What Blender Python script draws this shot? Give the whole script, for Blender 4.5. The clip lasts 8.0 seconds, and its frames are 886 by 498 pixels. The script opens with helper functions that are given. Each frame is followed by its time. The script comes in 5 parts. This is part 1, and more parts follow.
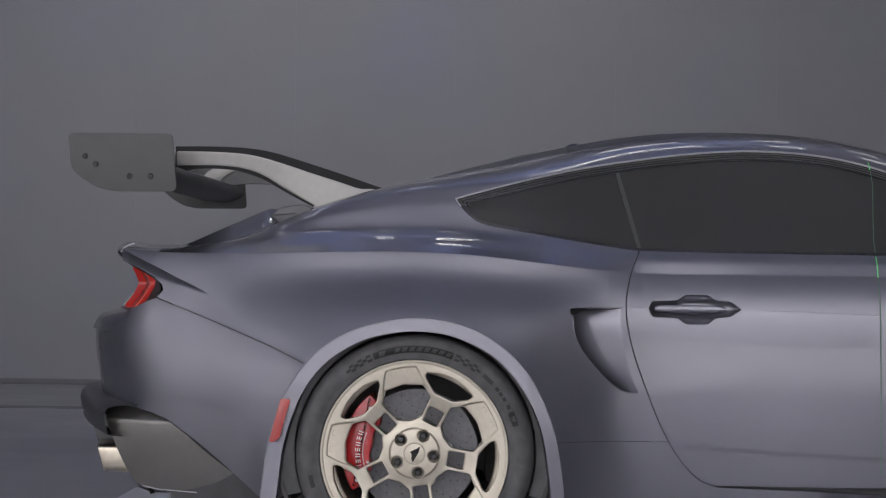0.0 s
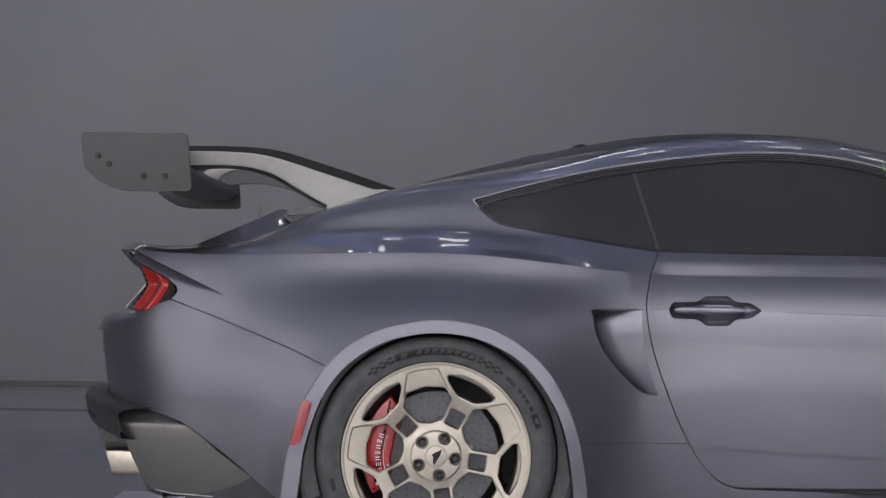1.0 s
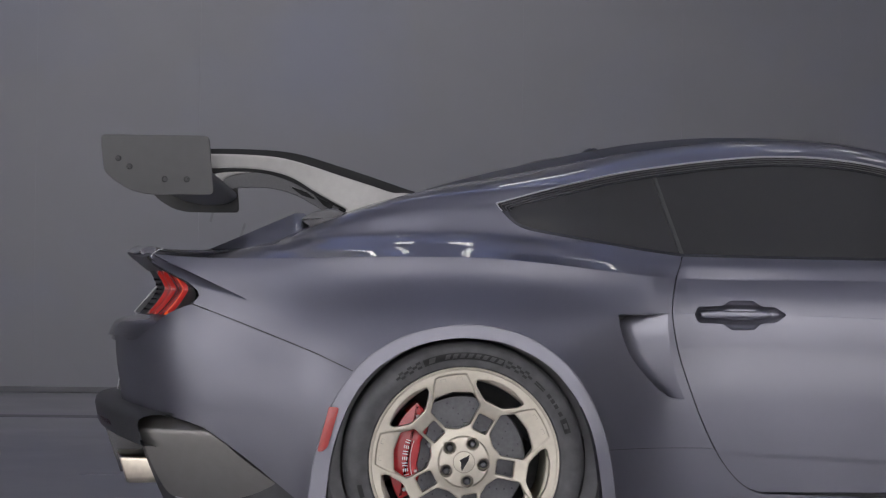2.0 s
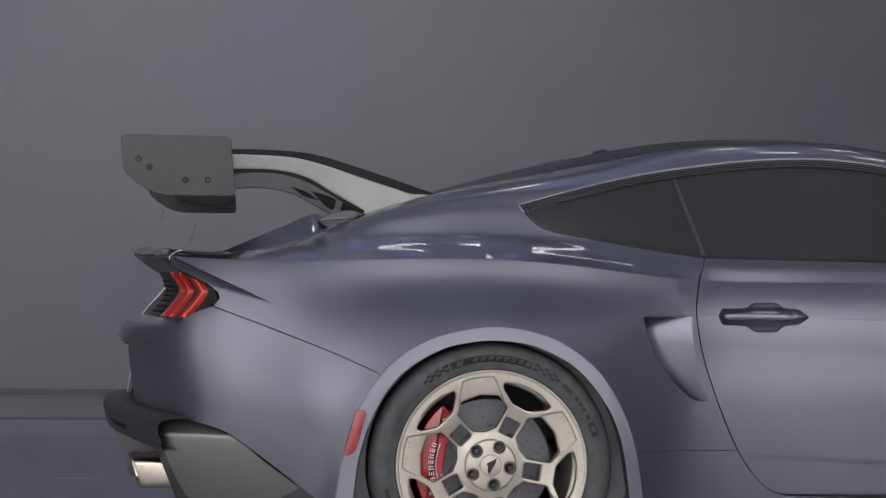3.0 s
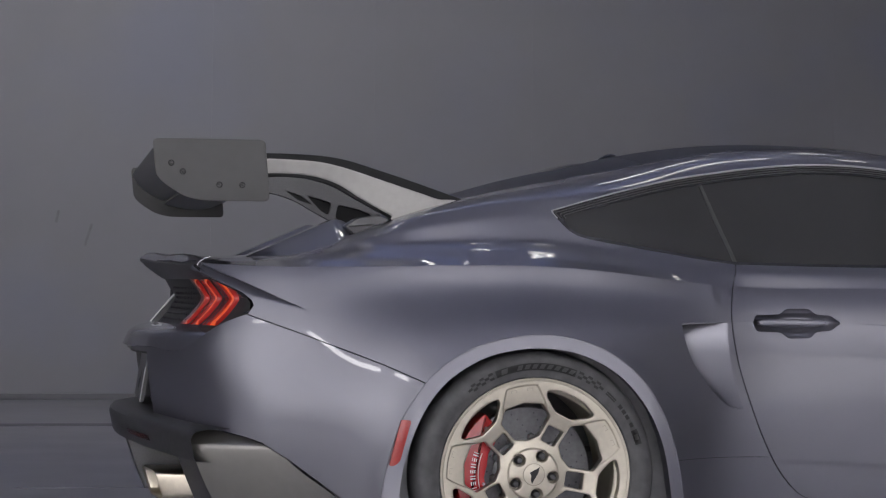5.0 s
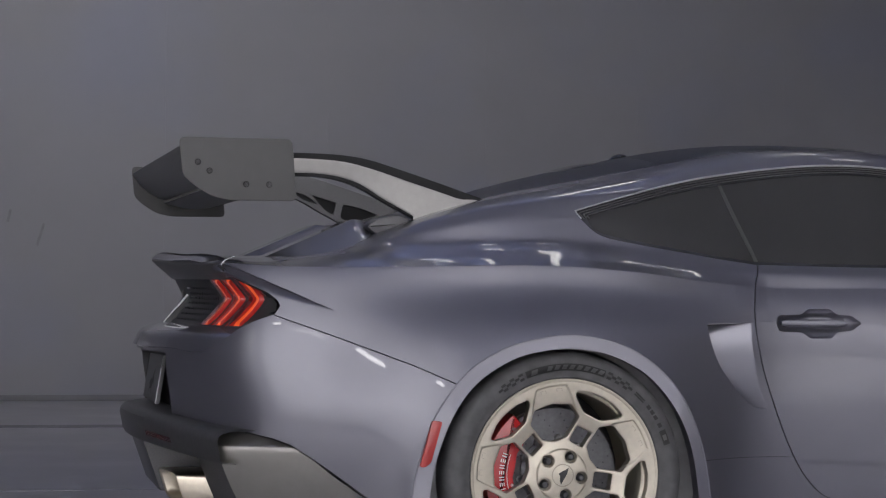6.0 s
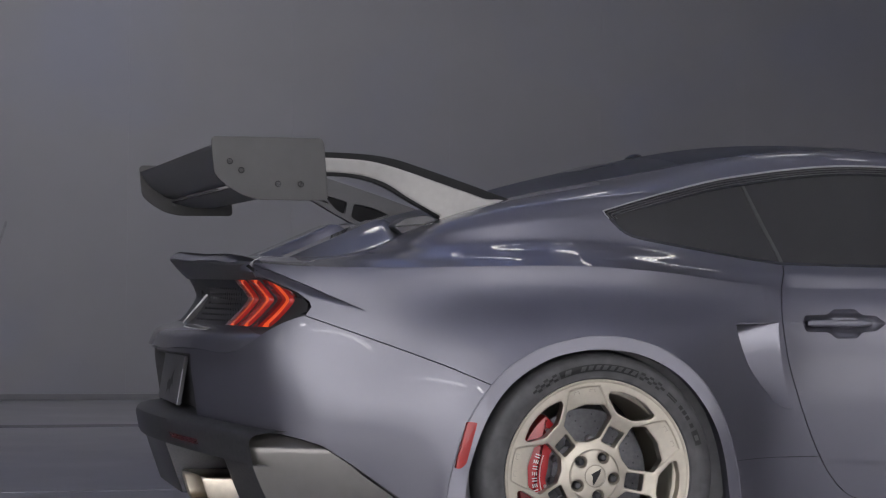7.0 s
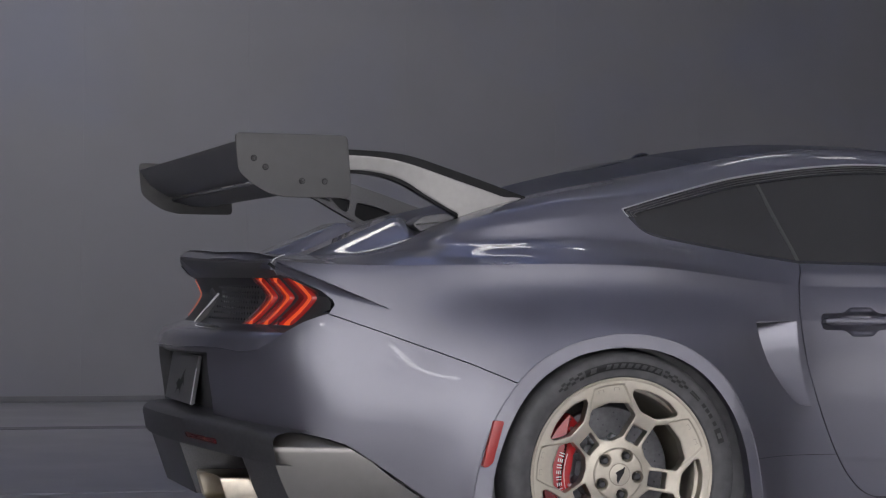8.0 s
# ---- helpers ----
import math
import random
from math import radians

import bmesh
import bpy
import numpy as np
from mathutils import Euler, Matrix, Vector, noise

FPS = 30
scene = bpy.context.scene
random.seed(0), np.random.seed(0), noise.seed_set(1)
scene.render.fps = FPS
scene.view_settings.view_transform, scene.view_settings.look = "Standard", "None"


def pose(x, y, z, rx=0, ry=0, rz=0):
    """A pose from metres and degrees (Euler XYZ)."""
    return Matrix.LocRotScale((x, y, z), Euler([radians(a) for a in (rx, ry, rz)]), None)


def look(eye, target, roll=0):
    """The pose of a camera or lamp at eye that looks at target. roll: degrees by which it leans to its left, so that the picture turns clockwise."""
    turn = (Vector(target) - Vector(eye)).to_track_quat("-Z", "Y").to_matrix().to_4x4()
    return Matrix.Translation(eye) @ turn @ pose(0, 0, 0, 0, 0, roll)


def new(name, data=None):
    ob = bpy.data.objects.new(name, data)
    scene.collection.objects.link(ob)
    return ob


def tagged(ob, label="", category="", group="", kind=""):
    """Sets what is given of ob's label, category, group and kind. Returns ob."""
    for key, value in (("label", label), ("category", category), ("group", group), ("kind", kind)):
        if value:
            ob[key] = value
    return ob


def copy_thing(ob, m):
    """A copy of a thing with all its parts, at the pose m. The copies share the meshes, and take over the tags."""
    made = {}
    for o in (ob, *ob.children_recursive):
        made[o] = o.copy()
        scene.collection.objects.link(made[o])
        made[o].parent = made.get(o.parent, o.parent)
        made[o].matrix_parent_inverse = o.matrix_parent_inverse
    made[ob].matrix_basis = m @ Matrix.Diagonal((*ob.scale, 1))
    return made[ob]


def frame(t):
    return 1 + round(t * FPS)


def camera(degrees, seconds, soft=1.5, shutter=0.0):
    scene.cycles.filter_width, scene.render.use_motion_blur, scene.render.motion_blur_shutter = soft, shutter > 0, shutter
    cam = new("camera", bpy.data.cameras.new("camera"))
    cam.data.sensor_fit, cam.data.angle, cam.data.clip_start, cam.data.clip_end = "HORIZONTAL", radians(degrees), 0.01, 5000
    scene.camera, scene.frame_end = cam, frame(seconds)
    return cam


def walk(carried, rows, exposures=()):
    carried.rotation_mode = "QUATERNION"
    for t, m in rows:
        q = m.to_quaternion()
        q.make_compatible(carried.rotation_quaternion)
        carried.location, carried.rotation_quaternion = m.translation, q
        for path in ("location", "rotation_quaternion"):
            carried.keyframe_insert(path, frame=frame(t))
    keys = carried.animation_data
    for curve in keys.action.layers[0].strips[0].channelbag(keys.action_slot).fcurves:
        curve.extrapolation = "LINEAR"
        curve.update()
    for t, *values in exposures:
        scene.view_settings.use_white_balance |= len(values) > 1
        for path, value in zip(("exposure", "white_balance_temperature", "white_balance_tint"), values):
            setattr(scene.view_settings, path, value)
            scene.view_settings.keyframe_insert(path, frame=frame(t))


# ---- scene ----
cam = camera(24.3, 8.0, soft=1.2)
PATH = [
    (0, (0.297, -6.01, 0.878), (0.224, -4.011, 0.903), 0.7),
    (0.5, (0.131, -5.995, 0.876), (0.103, -3.995, 0.902), 0.7),
    (1, (-0.026, -5.969, 0.878), (-0.013, -3.969, 0.904), 0.7),
    (1.5, (-0.196, -5.944, 0.875), (-0.139, -3.945, 0.904), 0.7),
    (3, (-0.715, -5.844, 0.88), (-0.522, -3.854, 0.911), 0.7),
    (3.5, (-0.87, -5.805, 0.897), (-0.633, -3.819, 0.925), 0.7),
    (4, (-1.032, -5.765, 0.899), (-0.749, -3.786, 0.929), 0.6),
    (4.5, (-1.186, -5.719, 0.899), (-0.859, -3.746, 0.93), 0.6),
    (6, (-1.673, -5.572, 0.896), (-1.215, -3.626, 0.928), 0.6),
    (6.5, (-1.814, -5.525, 0.896), (-1.321, -3.587, 0.928), 0.6),
    (7, (-1.965, -5.471, 0.902), (-1.435, -3.543, 0.932), 0.6),
    (7.5, (-2.11, -5.413, 0.9), (-1.542, -3.495, 0.93), 0.6),
    (8, (-2.247, -5.355, 0.884), (-1.639, -3.45, 0.918), 0.6),
]
walk(cam, [(t, look(eye, target, roll)) for t, eye, target, roll in PATH])

# ---------------------------------------------------------------- light
CY = 1.017          # middle plane of the car
scene.view_settings.exposure = -0.575

world = bpy.data.worlds.new("hall_air")
scene.world = world
world.use_nodes = True
world.node_tree.nodes["Background"].inputs[0].default_value = (0.5, 0.55, 0.7, 1)
world.node_tree.nodes["Background"].inputs[1].default_value = 0.02

HALL_X0, HALL_X1, HALL_Y0, HALL_Y1, HALL_Z = -11.0, 11.0, -9.5, 9.7, 6.6


def area_lamp(name, m, sx, sy, watts, colour=(1, 0.98, 0.95), spread=180):
    data = bpy.data.lights.new(name, "AREA")
    data.shape, data.size, data.size_y, data.energy, data.color = "RECTANGLE", sx, sy, watts, colour
    data.spread = radians(spread)
    ob = new(name, data)
    ob.matrix_world = m
    return ob


# ---------------------------------------------------------------- materials
def material(name, base, rough=0.5, metal=0.0, spec=0.5, coat=0.0, coat_rough=0.03, vary=0.0, scale=8.0,
             bump=0.0, bump_scale=120.0, rough_vary=0.0, transmission=0.0, emit=None, emit_strength=0.0, ior=1.5):
    m = bpy.data.materials.new(name)
    m.use_nodes = True
    nt = m.node_tree
    p = nt.nodes["Principled BSDF"]
    p.inputs["Base Color"].default_value = (*base, 1)
    p.inputs["Roughness"].default_value = rough
    p.inputs["Metallic"].default_value = metal
    p.inputs["Specular IOR Level"].default_value = spec
    p.inputs["Coat Weight"].default_value = coat
    p.inputs["Coat Roughness"].default_value = coat_rough
    p.inputs["Transmission Weight"].default_value = transmission
    p.inputs["IOR"].default_value = ior
    if emit:
        p.inputs["Emission Color"].default_value = (*emit, 1)
        p.inputs["Emission Strength"].default_value = emit_strength
    geo = nt.nodes.new("ShaderNodeNewGeometry")
    if vary or rough_vary:
        n1 = nt.nodes.new("ShaderNodeTexNoise")
        n1.inputs["Scale"].default_value, n1.inputs["Detail"].default_value = scale, 6
        nt.links.new(geo.outputs["Position"], n1.inputs["Vector"])
    if vary:
        ramp = nt.nodes.new("ShaderNodeMapRange")
        ramp.inputs["From Min"].default_value, ramp.inputs["From Max"].default_value = 0.3, 0.7
        ramp.inputs["To Min"].default_value, ramp.inputs["To Max"].default_value = 1 - vary, 1 + vary
        nt.links.new(n1.outputs["Fac"], ramp.inputs["Value"])
        mul = nt.nodes.new("ShaderNodeVectorMath")
        mul.operation = "SCALE"
        mul.inputs[0].default_value = base
        nt.links.new(ramp.outputs["Result"], mul.inputs["Scale"])
        nt.links.new(mul.outputs["Vector"], p.inputs["Base Color"])
    if rough_vary:
        rr = nt.nodes.new("ShaderNodeMapRange")
        rr.inputs["From Min"].default_value, rr.inputs["From Max"].default_value = 0.3, 0.7
        rr.inputs["To Min"].default_value, rr.inputs["To Max"].default_value = max(0.0, rough - rough_vary), rough + rough_vary
        nt.links.new(n1.outputs["Fac"], rr.inputs["Value"])
        nt.links.new(rr.outputs["Result"], p.inputs["Roughness"])
    if bump:
        n2 = nt.nodes.new("ShaderNodeTexNoise")
        n2.inputs["Scale"].default_value, n2.inputs["Detail"].default_value = bump_scale, 4
        nt.links.new(geo.outputs["Position"], n2.inputs["Vector"])
        b = nt.nodes.new("ShaderNodeBump")
        b.inputs["Strength"].default_value, b.inputs["Distance"].default_value = bump, 0.002
        nt.links.new(n2.outputs["Fac"], b.inputs["Height"])
        nt.links.new(b.outputs["Normal"], p.inputs["Normal"])
    return m


PAINT = material("blue_grey_metallic_paint", (0.166, 0.165, 0.192), rough=0.40, metal=0.8, coat=1.0, coat_rough=0.012, vary=0.02, scale=3.0)
PAINT.node_tree.nodes["Principled BSDF"].inputs["Coat IOR"].default_value = 1.6
BLACK_GLOSS = material("gloss_black_plastic", (0.02, 0.02, 0.022), rough=0.12, coat=0.6, rough_vary=0.04, scale=20)
BLACK_SATIN = material("satin_black_trim", (0.042, 0.042, 0.044), rough=0.42, vary=0.15, scale=60)
SHELL = material("black_underbody", (0.06, 0.06, 0.062), rough=0.8, vary=0.2, scale=15)
GLASS = material("tinted_glass", (0.053, 0.053, 0.053), rough=0.03, spec=0.3, transmission=0.25, ior=1.45)
CARBON = material("satin_dark_carbon", (0.075, 0.075, 0.077), rough=0.45, coat=0.2, coat_rough=0.25, vary=0.2, scale=300)
PLATE_GREY = material("satin_grey_coated_plate", (0.050, 0.050, 0.048), rough=0.5, vary=0.06, scale=25, bump=0.03, bump_scale=900)
ARM_SILVER = material("satin_silver_coated_metal", (0.29, 0.282, 0.268), rough=0.42, metal=0.5, vary=0.05, scale=40)
TITANIUM = material("warm_brushed_titanium", (0.62, 0.56, 0.45), rough=0.28, metal=1.0, vary=0.08, scale=40)
DIFFUSER = material("satin_bronze_grey_metal", (0.26, 0.25, 0.232), rough=0.30, metal=0.9, vary=0.025, scale=40, bump=0.02, bump_scale=900)
RIM = material("champagne_painted_alloy", (0.52, 0.478, 0.388), rough=0.38, metal=0.55, vary=0.05, scale=60, rough_vary=0.05)
RUBBER = material("tyre_rubber", (0.072, 0.072, 0.073), rough=0.65, vary=0.25, scale=25, bump=0.15, bump_scale=400)
RUBBER_DARK = material("tyre_marking_dark_rubber", (0.022, 0.022, 0.022), rough=0.5)
RUBBER_TEXT = material("tyre_raised_letter_rubber", (0.10, 0.10, 0.10), rough=0.7)
DISC = material("ceramic_brake_disc", (0.15, 0.15, 0.155), rough=0.45, metal=0.5, vary=0.15, scale=80)
BOLT = material("dark_plated_bolt", (0.035, 0.035, 0.035), rough=0.4, metal=0.4)
STEEL = material("zinc_plated_steel", (0.5, 0.5, 0.5), rough=0.3, metal=1.0)
CALIPER = material("red_painted_caliper", (0.42, 0.012, 0.014), rough=0.3, coat=0.7, vary=0.08, scale=30)
WHITE_PRINT = material("white_print", (0.75, 0.75, 0.73), rough=0.5)
RED_REFLECTOR = material("red_reflector_lens", (0.36, 0.035, 0.03), rough=0.25, coat=0.5, vary=0.08, scale=250)
LAMP_RED = material("red_lamp_lens", (0.55, 0.018, 0.012), rough=0.2, coat=1.0, emit=(1.0, 0.15, 0.025), emit_strength=0.80)
LAMP_MID = material("red_lamp_guide", (0.42, 0.014, 0.010), rough=0.2, coat=1.0, emit=(1.0, 0.05, 0.02), emit_strength=0.11)
ARM_DARK = material("dark_carbon_core", (0.012, 0.012, 0.013), rough=0.55, spec=0.2, vary=0.15, scale=200)
SHOW_PLATE = material("grey_display_plate", (0.09, 0.09, 0.092), rough=0.4, vary=0.05, scale=40)
ARM_FOOT = material("dark_satin_foot", (0.085, 0.085, 0.087), rough=0.4, vary=0.08, scale=60)
# rim alloy with the shade of slots and lug holes in its base colour
RIM_SHADE = material("shaded_alloy_slot", (0.33, 0.30, 0.24), rough=0.5)
ROOF = material("gloss_dark_carbon_roof", (0.036, 0.038, 0.050), rough=0.42, spec=0.3, vary=0.15, scale=400)
LAMP_FLANK = material("red_lamp_flank", (0.40, 0.022, 0.020), rough=0.25, coat=1.0, emit=(1.0, 0.06, 0.03), emit_strength=0.07)
LAMP_DEEP = material("deep_red_lamp_body", (0.20, 0.010, 0.008), rough=0.2, coat=1.0)
CHROME = material("dark_chrome_trim", (0.55, 0.55, 0.56), rough=0.2, metal=1.0)
WALL = material("grey_satin_wall_paint", (0.205, 0.202, 0.218), rough=0.42, vary=0.055, scale=0.9, rough_vary=0.06)
# soft patches of bluish light on the wall, put into its colour
nt = WALL.node_tree
glow_patch = nt.nodes.new("ShaderNodeTexNoise")
glow_patch.inputs["Scale"].default_value, glow_patch.inputs["Detail"].default_value = 0.75, 3
nt.links.new(nt.nodes.new("ShaderNodeNewGeometry").outputs["Position"], glow_patch.inputs["Vector"])
band = nt.nodes.new("ShaderNodeMapRange")
band.inputs["From Min"].default_value, band.inputs["From Max"].default_value = 0.50, 0.72
nt.links.new(glow_patch.outputs["Fac"], band.inputs["Value"])
tint = nt.nodes.new("ShaderNodeMix")
tint.data_type, tint.blend_type = "RGBA", "MULTIPLY"
tint.inputs[7].default_value = (0.95, 0.985, 1.11, 1)
nt.links.new(band.outputs["Result"], tint.inputs[0])
nt.links.new(nt.nodes["Vector Math"].outputs["Vector"], tint.inputs[6])
nt.links.new(tint.outputs[2], nt.nodes["Principled BSDF"].inputs["Base Color"])
WALL_SIDE = material("grey_wall_paint", (0.28, 0.28, 0.293), rough=0.6, vary=0.05, scale=0.7)
WALL_BACK = material("pale_wall_paint", (0.45, 0.45, 0.47), rough=0.7, vary=0.03, scale=0.7)
FLOOR = material("grey_resin_floor", (0.24, 0.237, 0.25), rough=0.45, vary=0.08, scale=1.6, rough_vary=0.08, bump=0.05, bump_scale=30)
FLOOR_PLATE = material("grey_floor_plate", (0.56, 0.556, 0.57), rough=0.5, vary=0.06, scale=2.5)
TRIM_BRIGHT = material("satin_bright_trim", (0.50, 0.50, 0.51), rough=0.38, metal=0.3)
TAIL_BLACK = material("satin_black_tail_panel", (0.034, 0.034, 0.035), rough=0.42, spec=0.3)
LINER = material("dark_grey_wheel_liner", (0.17, 0.17, 0.172), rough=0.85, vary=0.15, scale=20)
REAR_GLASS = material("dark_tinted_rear_glass", (0.034, 0.037, 0.050), rough=0.36, spec=0.25)
SEAL = material("grey_rubber_seal", (0.075, 0.075, 0.075), rough=0.5)
SKIRTING = material("dark_grey_skirting", (0.135, 0.133, 0.142), rough=0.6, vary=0.1, scale=5)
SCUFF = material("dark_wall_scuff", (0.17, 0.168, 0.18), rough=0.55, vary=0.15, scale=30)
LASER = material("green_laser_light", (0.02, 0.2, 0.05), emit=(0.25, 1.0, 0.35), emit_strength=0.55)
LASER_FAINT = material("faint_green_laser_light", (0.05, 0.09, 0.06), emit=(0.3, 0.8, 0.4), emit_strength=0.10)
WEB = material("satin_grey_carbon", (0.085, 0.085, 0.087), rough=0.4, metal=0.3, vary=0.15, scale=200)
FLOOR_LINE = material("worn_pale_floor_line", (0.28, 0.28, 0.29), rough=0.5, vary=0.2, scale=14)
CEILING = material("blue_grey_ceiling", (0.38, 0.40, 0.50), rough=0.8, vary=0.06, scale=0.8)
TUBE = material("lit_lamp_tube", (0.9, 0.9, 0.9), emit=(1, 0.98, 0.95), emit_strength=32)
LOUVRE = material("grey_lamp_housing", (0.12, 0.12, 0.13), rough=0.4)
SEAT = material("black_seat_cloth", (0.08, 0.08, 0.08), rough=0.9, vary=0.2, scale=80)


# ---------------------------------------------------------------- geometry helpers
def spline_weights(knots, q):
    """Natural cubic spline through values at the knots, as weights of those values at q."""
    k, q = np.asarray(knots, float), np.asarray(q, float)
    n, h = len(k), np.diff(np.asarray(knots, float))
    a, b = np.zeros((n, n)), np.zeros((n, n))
    a[0, 0] = a[-1, -1] = 1
    for i in range(1, n - 1):
        a[i, i - 1], a[i, i], a[i, i + 1] = h[i - 1], 2 * (h[i - 1] + h[i]), h[i]
        b[i, i - 1], b[i, i], b[i, i + 1] = 6 / h[i - 1], -6 / h[i - 1] - 6 / h[i], 6 / h[i]
    second = np.linalg.solve(a, b)
    q = np.clip(q, k[0], k[-1])
    i = np.clip(np.searchsorted(k, q) - 1, 0, n - 2)
    hi = h[i]
    u, v = (k[i + 1] - q) / hi, (q - k[i]) / hi
    eye = np.eye(n)
    return (u[:, None] * eye[i] + v[:, None] * eye[i + 1]
            + ((u**3 - u) * hi**2 / 6)[:, None] * second[i] + ((v**3 - v) * hi**2 / 6)[:, None] * second[i + 1])


def spline(knots, values, q):
    shape = np.shape(q)
    return (spline_weights(knots, np.ravel(q)) @ np.asarray(values, float)).reshape(shape)


def smooth_line(points, closed=False, n=8):
    """Catmull-Rom through 2D points."""
    p = np.asarray(points, float)
    m = len(p)
    out = []
    for i in range(m if closed else m - 1):
        if closed:
            a, b, c, d = (p[(i + k) % m] for k in (-1, 0, 1, 2))
        else:
            a, b, c, d = p[max(i - 1, 0)], p[i], p[i + 1], p[min(i + 2, m - 1)]
        for t in np.arange(n) / n:
            out.append(0.5 * (2 * b + (c - a) * t + (2 * a - 5 * b + 4 * c - d) * t * t + (3 * b - a - 3 * c + d) * t**3))
    if not closed:
        out.append(p[-1])
    return np.array(out)


def rounded(points, r, n=5):
    """A closed polygon with its corners rounded."""
    p = [Vector(q) for q in points]
    out = []
    for i in range(len(p)):
        a, b, c = p[i - 1], p[i], p[(i + 1) % len(p)]
        u, v = (a - b), (c - b)
        d = min(r, u.length * 0.45, v.length * 0.45)
        s, e = b + u.normalized() * d, b + v.normalized() * d
        for k in range(n + 1):
            t = k / n
            out.append(s * (1 - t) ** 2 + b * (2 * t * (1 - t)) + e * t * t)
    return np.array([tuple(q) for q in out])


def sdf(poly, x, z):
    """Signed distance to a closed polygon, negative inside."""
    poly = np.asarray(poly, float)
    a, b = poly, np.roll(poly, -1, 0)
    x, z = np.ravel(x), np.ravel(z)
    best = np.full(len(x), 1e9)
    inside = np.zeros(len(x), bool)
    for (ax, az), (bx, bz) in zip(a, b):
        dx, dz = bx - ax, bz - az
        t = np.clip(((x - ax) * dx + (z - az) * dz) / (dx * dx + dz * dz + 1e-12), 0, 1)
        best = np.minimum(best, (x - ax - t * dx) ** 2 + (z - az - t * dz) ** 2)
        cross = (az > z) != (bz > z)
        with np.errstate(divide="ignore", invalid="ignore"):
            inside ^= cross & (x < ax + (z - az) * dx / np.where(dz == 0, 1e-12, dz))
    return np.where(inside, -1, 1) * np.sqrt(best)


def grid_faces(nu, nv, closed=False):
    faces = []
    for i in range(nu if closed else nu - 1):
        k = (i + 1) % nu
        for j in range(nv - 1):
            faces.append((i * nv + j, k * nv + j, k * nv + j + 1, i * nv + j + 1))
    return faces


def clip(data, faces, f):
    """Keeps the part of a polygon mesh where f >= 0. data: an array a vertex a row, interpolated along."""
    data = np.asarray(data, float)
    f = np.where(np.abs(f) < 1e-6, 1e-6, f)
    rows, made, keep = [], {}, {}

    def old(i):
        if i not in keep:
            keep[i] = len(rows)
            rows.append(data[i])
        return keep[i]

    def cut(i, j):
        key = (min(i, j), max(i, j))
        if key not in made:
            t = f[i] / (f[i] - f[j])
            made[key] = len(rows)
            rows.append(data[i] * (1 - t) + data[j] * t)
        return made[key]

    out = []
    sign = f > 0
    for face in faces:
        s = [sign[i] for i in face]
        if all(s):
            out.append(tuple(old(i) for i in face))
        elif any(s):
            poly = []
            for k, i in enumerate(face):
                j = face[(k + 1) % len(face)]
                if sign[i]:
                    poly.append(old(i))
                if sign[i] != sign[j]:
                    poly.append(cut(i, j))
            if len(poly) >= 3:
                out.append(tuple(poly))
    return np.array(rows).reshape(len(rows), data.shape[1]), out


def link(name, mesh, mat, parent, label=""):
    ob = new(name, mesh)
    if mat:
        mesh.materials.append(mat)
    if parent:
        ob.parent = parent
    if label:
        ob["label"] = label
    return ob


def part(name, bm, mat, parent, label="", smooth=True):
    mesh = bpy.data.meshes.new(name)
    bm.normal_update()
    bm.to_mesh(mesh)
    bm.free()
    if smooth:
        for p in mesh.polygons:
            p.use_smooth = True
        mesh.set_sharp_from_angle(angle=radians(35))
    return link(name, mesh, mat, parent, label)


def skin(name, pos, nor, faces, mat, parent, depth=0.012, label="", both=False, into=None):
    """A panel: a smooth outer skin with exact normals, and an edge turned inwards by depth. both: with its mirror image over the middle plane."""
    pos, nor = np.asarray(pos, float), np.asarray(nor, float)
    turned = 0
    for f in faces[:: max(1, len(faces) // 200)]:
        turned += np.sign(np.dot(np.cross(pos[f[1]] - pos[f[0]], pos[f[2]] - pos[f[0]]), nor[f[0]]))
    if turned < 0:
        faces = [tuple(reversed(f)) for f in faces]
    count = {}
    for f in faces:
        for k, i in enumerate(f):
            j = f[(k + 1) % len(f)]
            if (j, i) in count:
                del count[(j, i)]
            else:
                count[(i, j)] = True
    p, n, fs = [pos], [nor], list(faces)
    if depth:
        rim = sorted({i for e in count for i in e})
        at = {i: len(pos) + k for k, i in enumerate(rim)}
        deep = {i: len(pos) + len(rim) + k for k, i in enumerate(rim)}
        # direction of the edge's own face: outwards in the skin, away from the panel
        side = {i: np.zeros(3) for i in rim}
        for (i, j) in count:
            d = np.cross(pos[j] - pos[i], nor[i])
            d = d / (np.linalg.norm(d) + 1e-9)
            side[i] += d
            side[j] += d
        side = {i: s / (np.linalg.norm(s) + 1e-9) for i, s in side.items()}
        p += [pos[rim], pos[rim] + (np.array(into) if into else -nor[rim]) * depth]
        n += [np.array([side[i] for i in rim]), np.array([side[i] for i in rim])]
        for (i, j) in count:
            fs.append((at[j], at[i], deep[i], deep[j]))
    pos, nor = np.concatenate(p), np.concatenate(n)
    if both:
        m = len(pos)
        pos = np.concatenate([pos, pos * (1, -1, 1) + (0, 2 * CY, 0)])
        nor = np.concatenate([nor, nor * (1, -1, 1)])
        fs = fs + [tuple(i + m for i in reversed(f)) for f in fs]
    mesh = bpy.data.meshes.new(name)
    mesh.from_pydata(pos.tolist(), [], fs)
    for q in mesh.polygons:
        q.use_smooth = True
    mesh.normals_split_custom_set_from_vertices([tuple(v) for v in nor])
    return link(name, mesh, mat, parent, label)


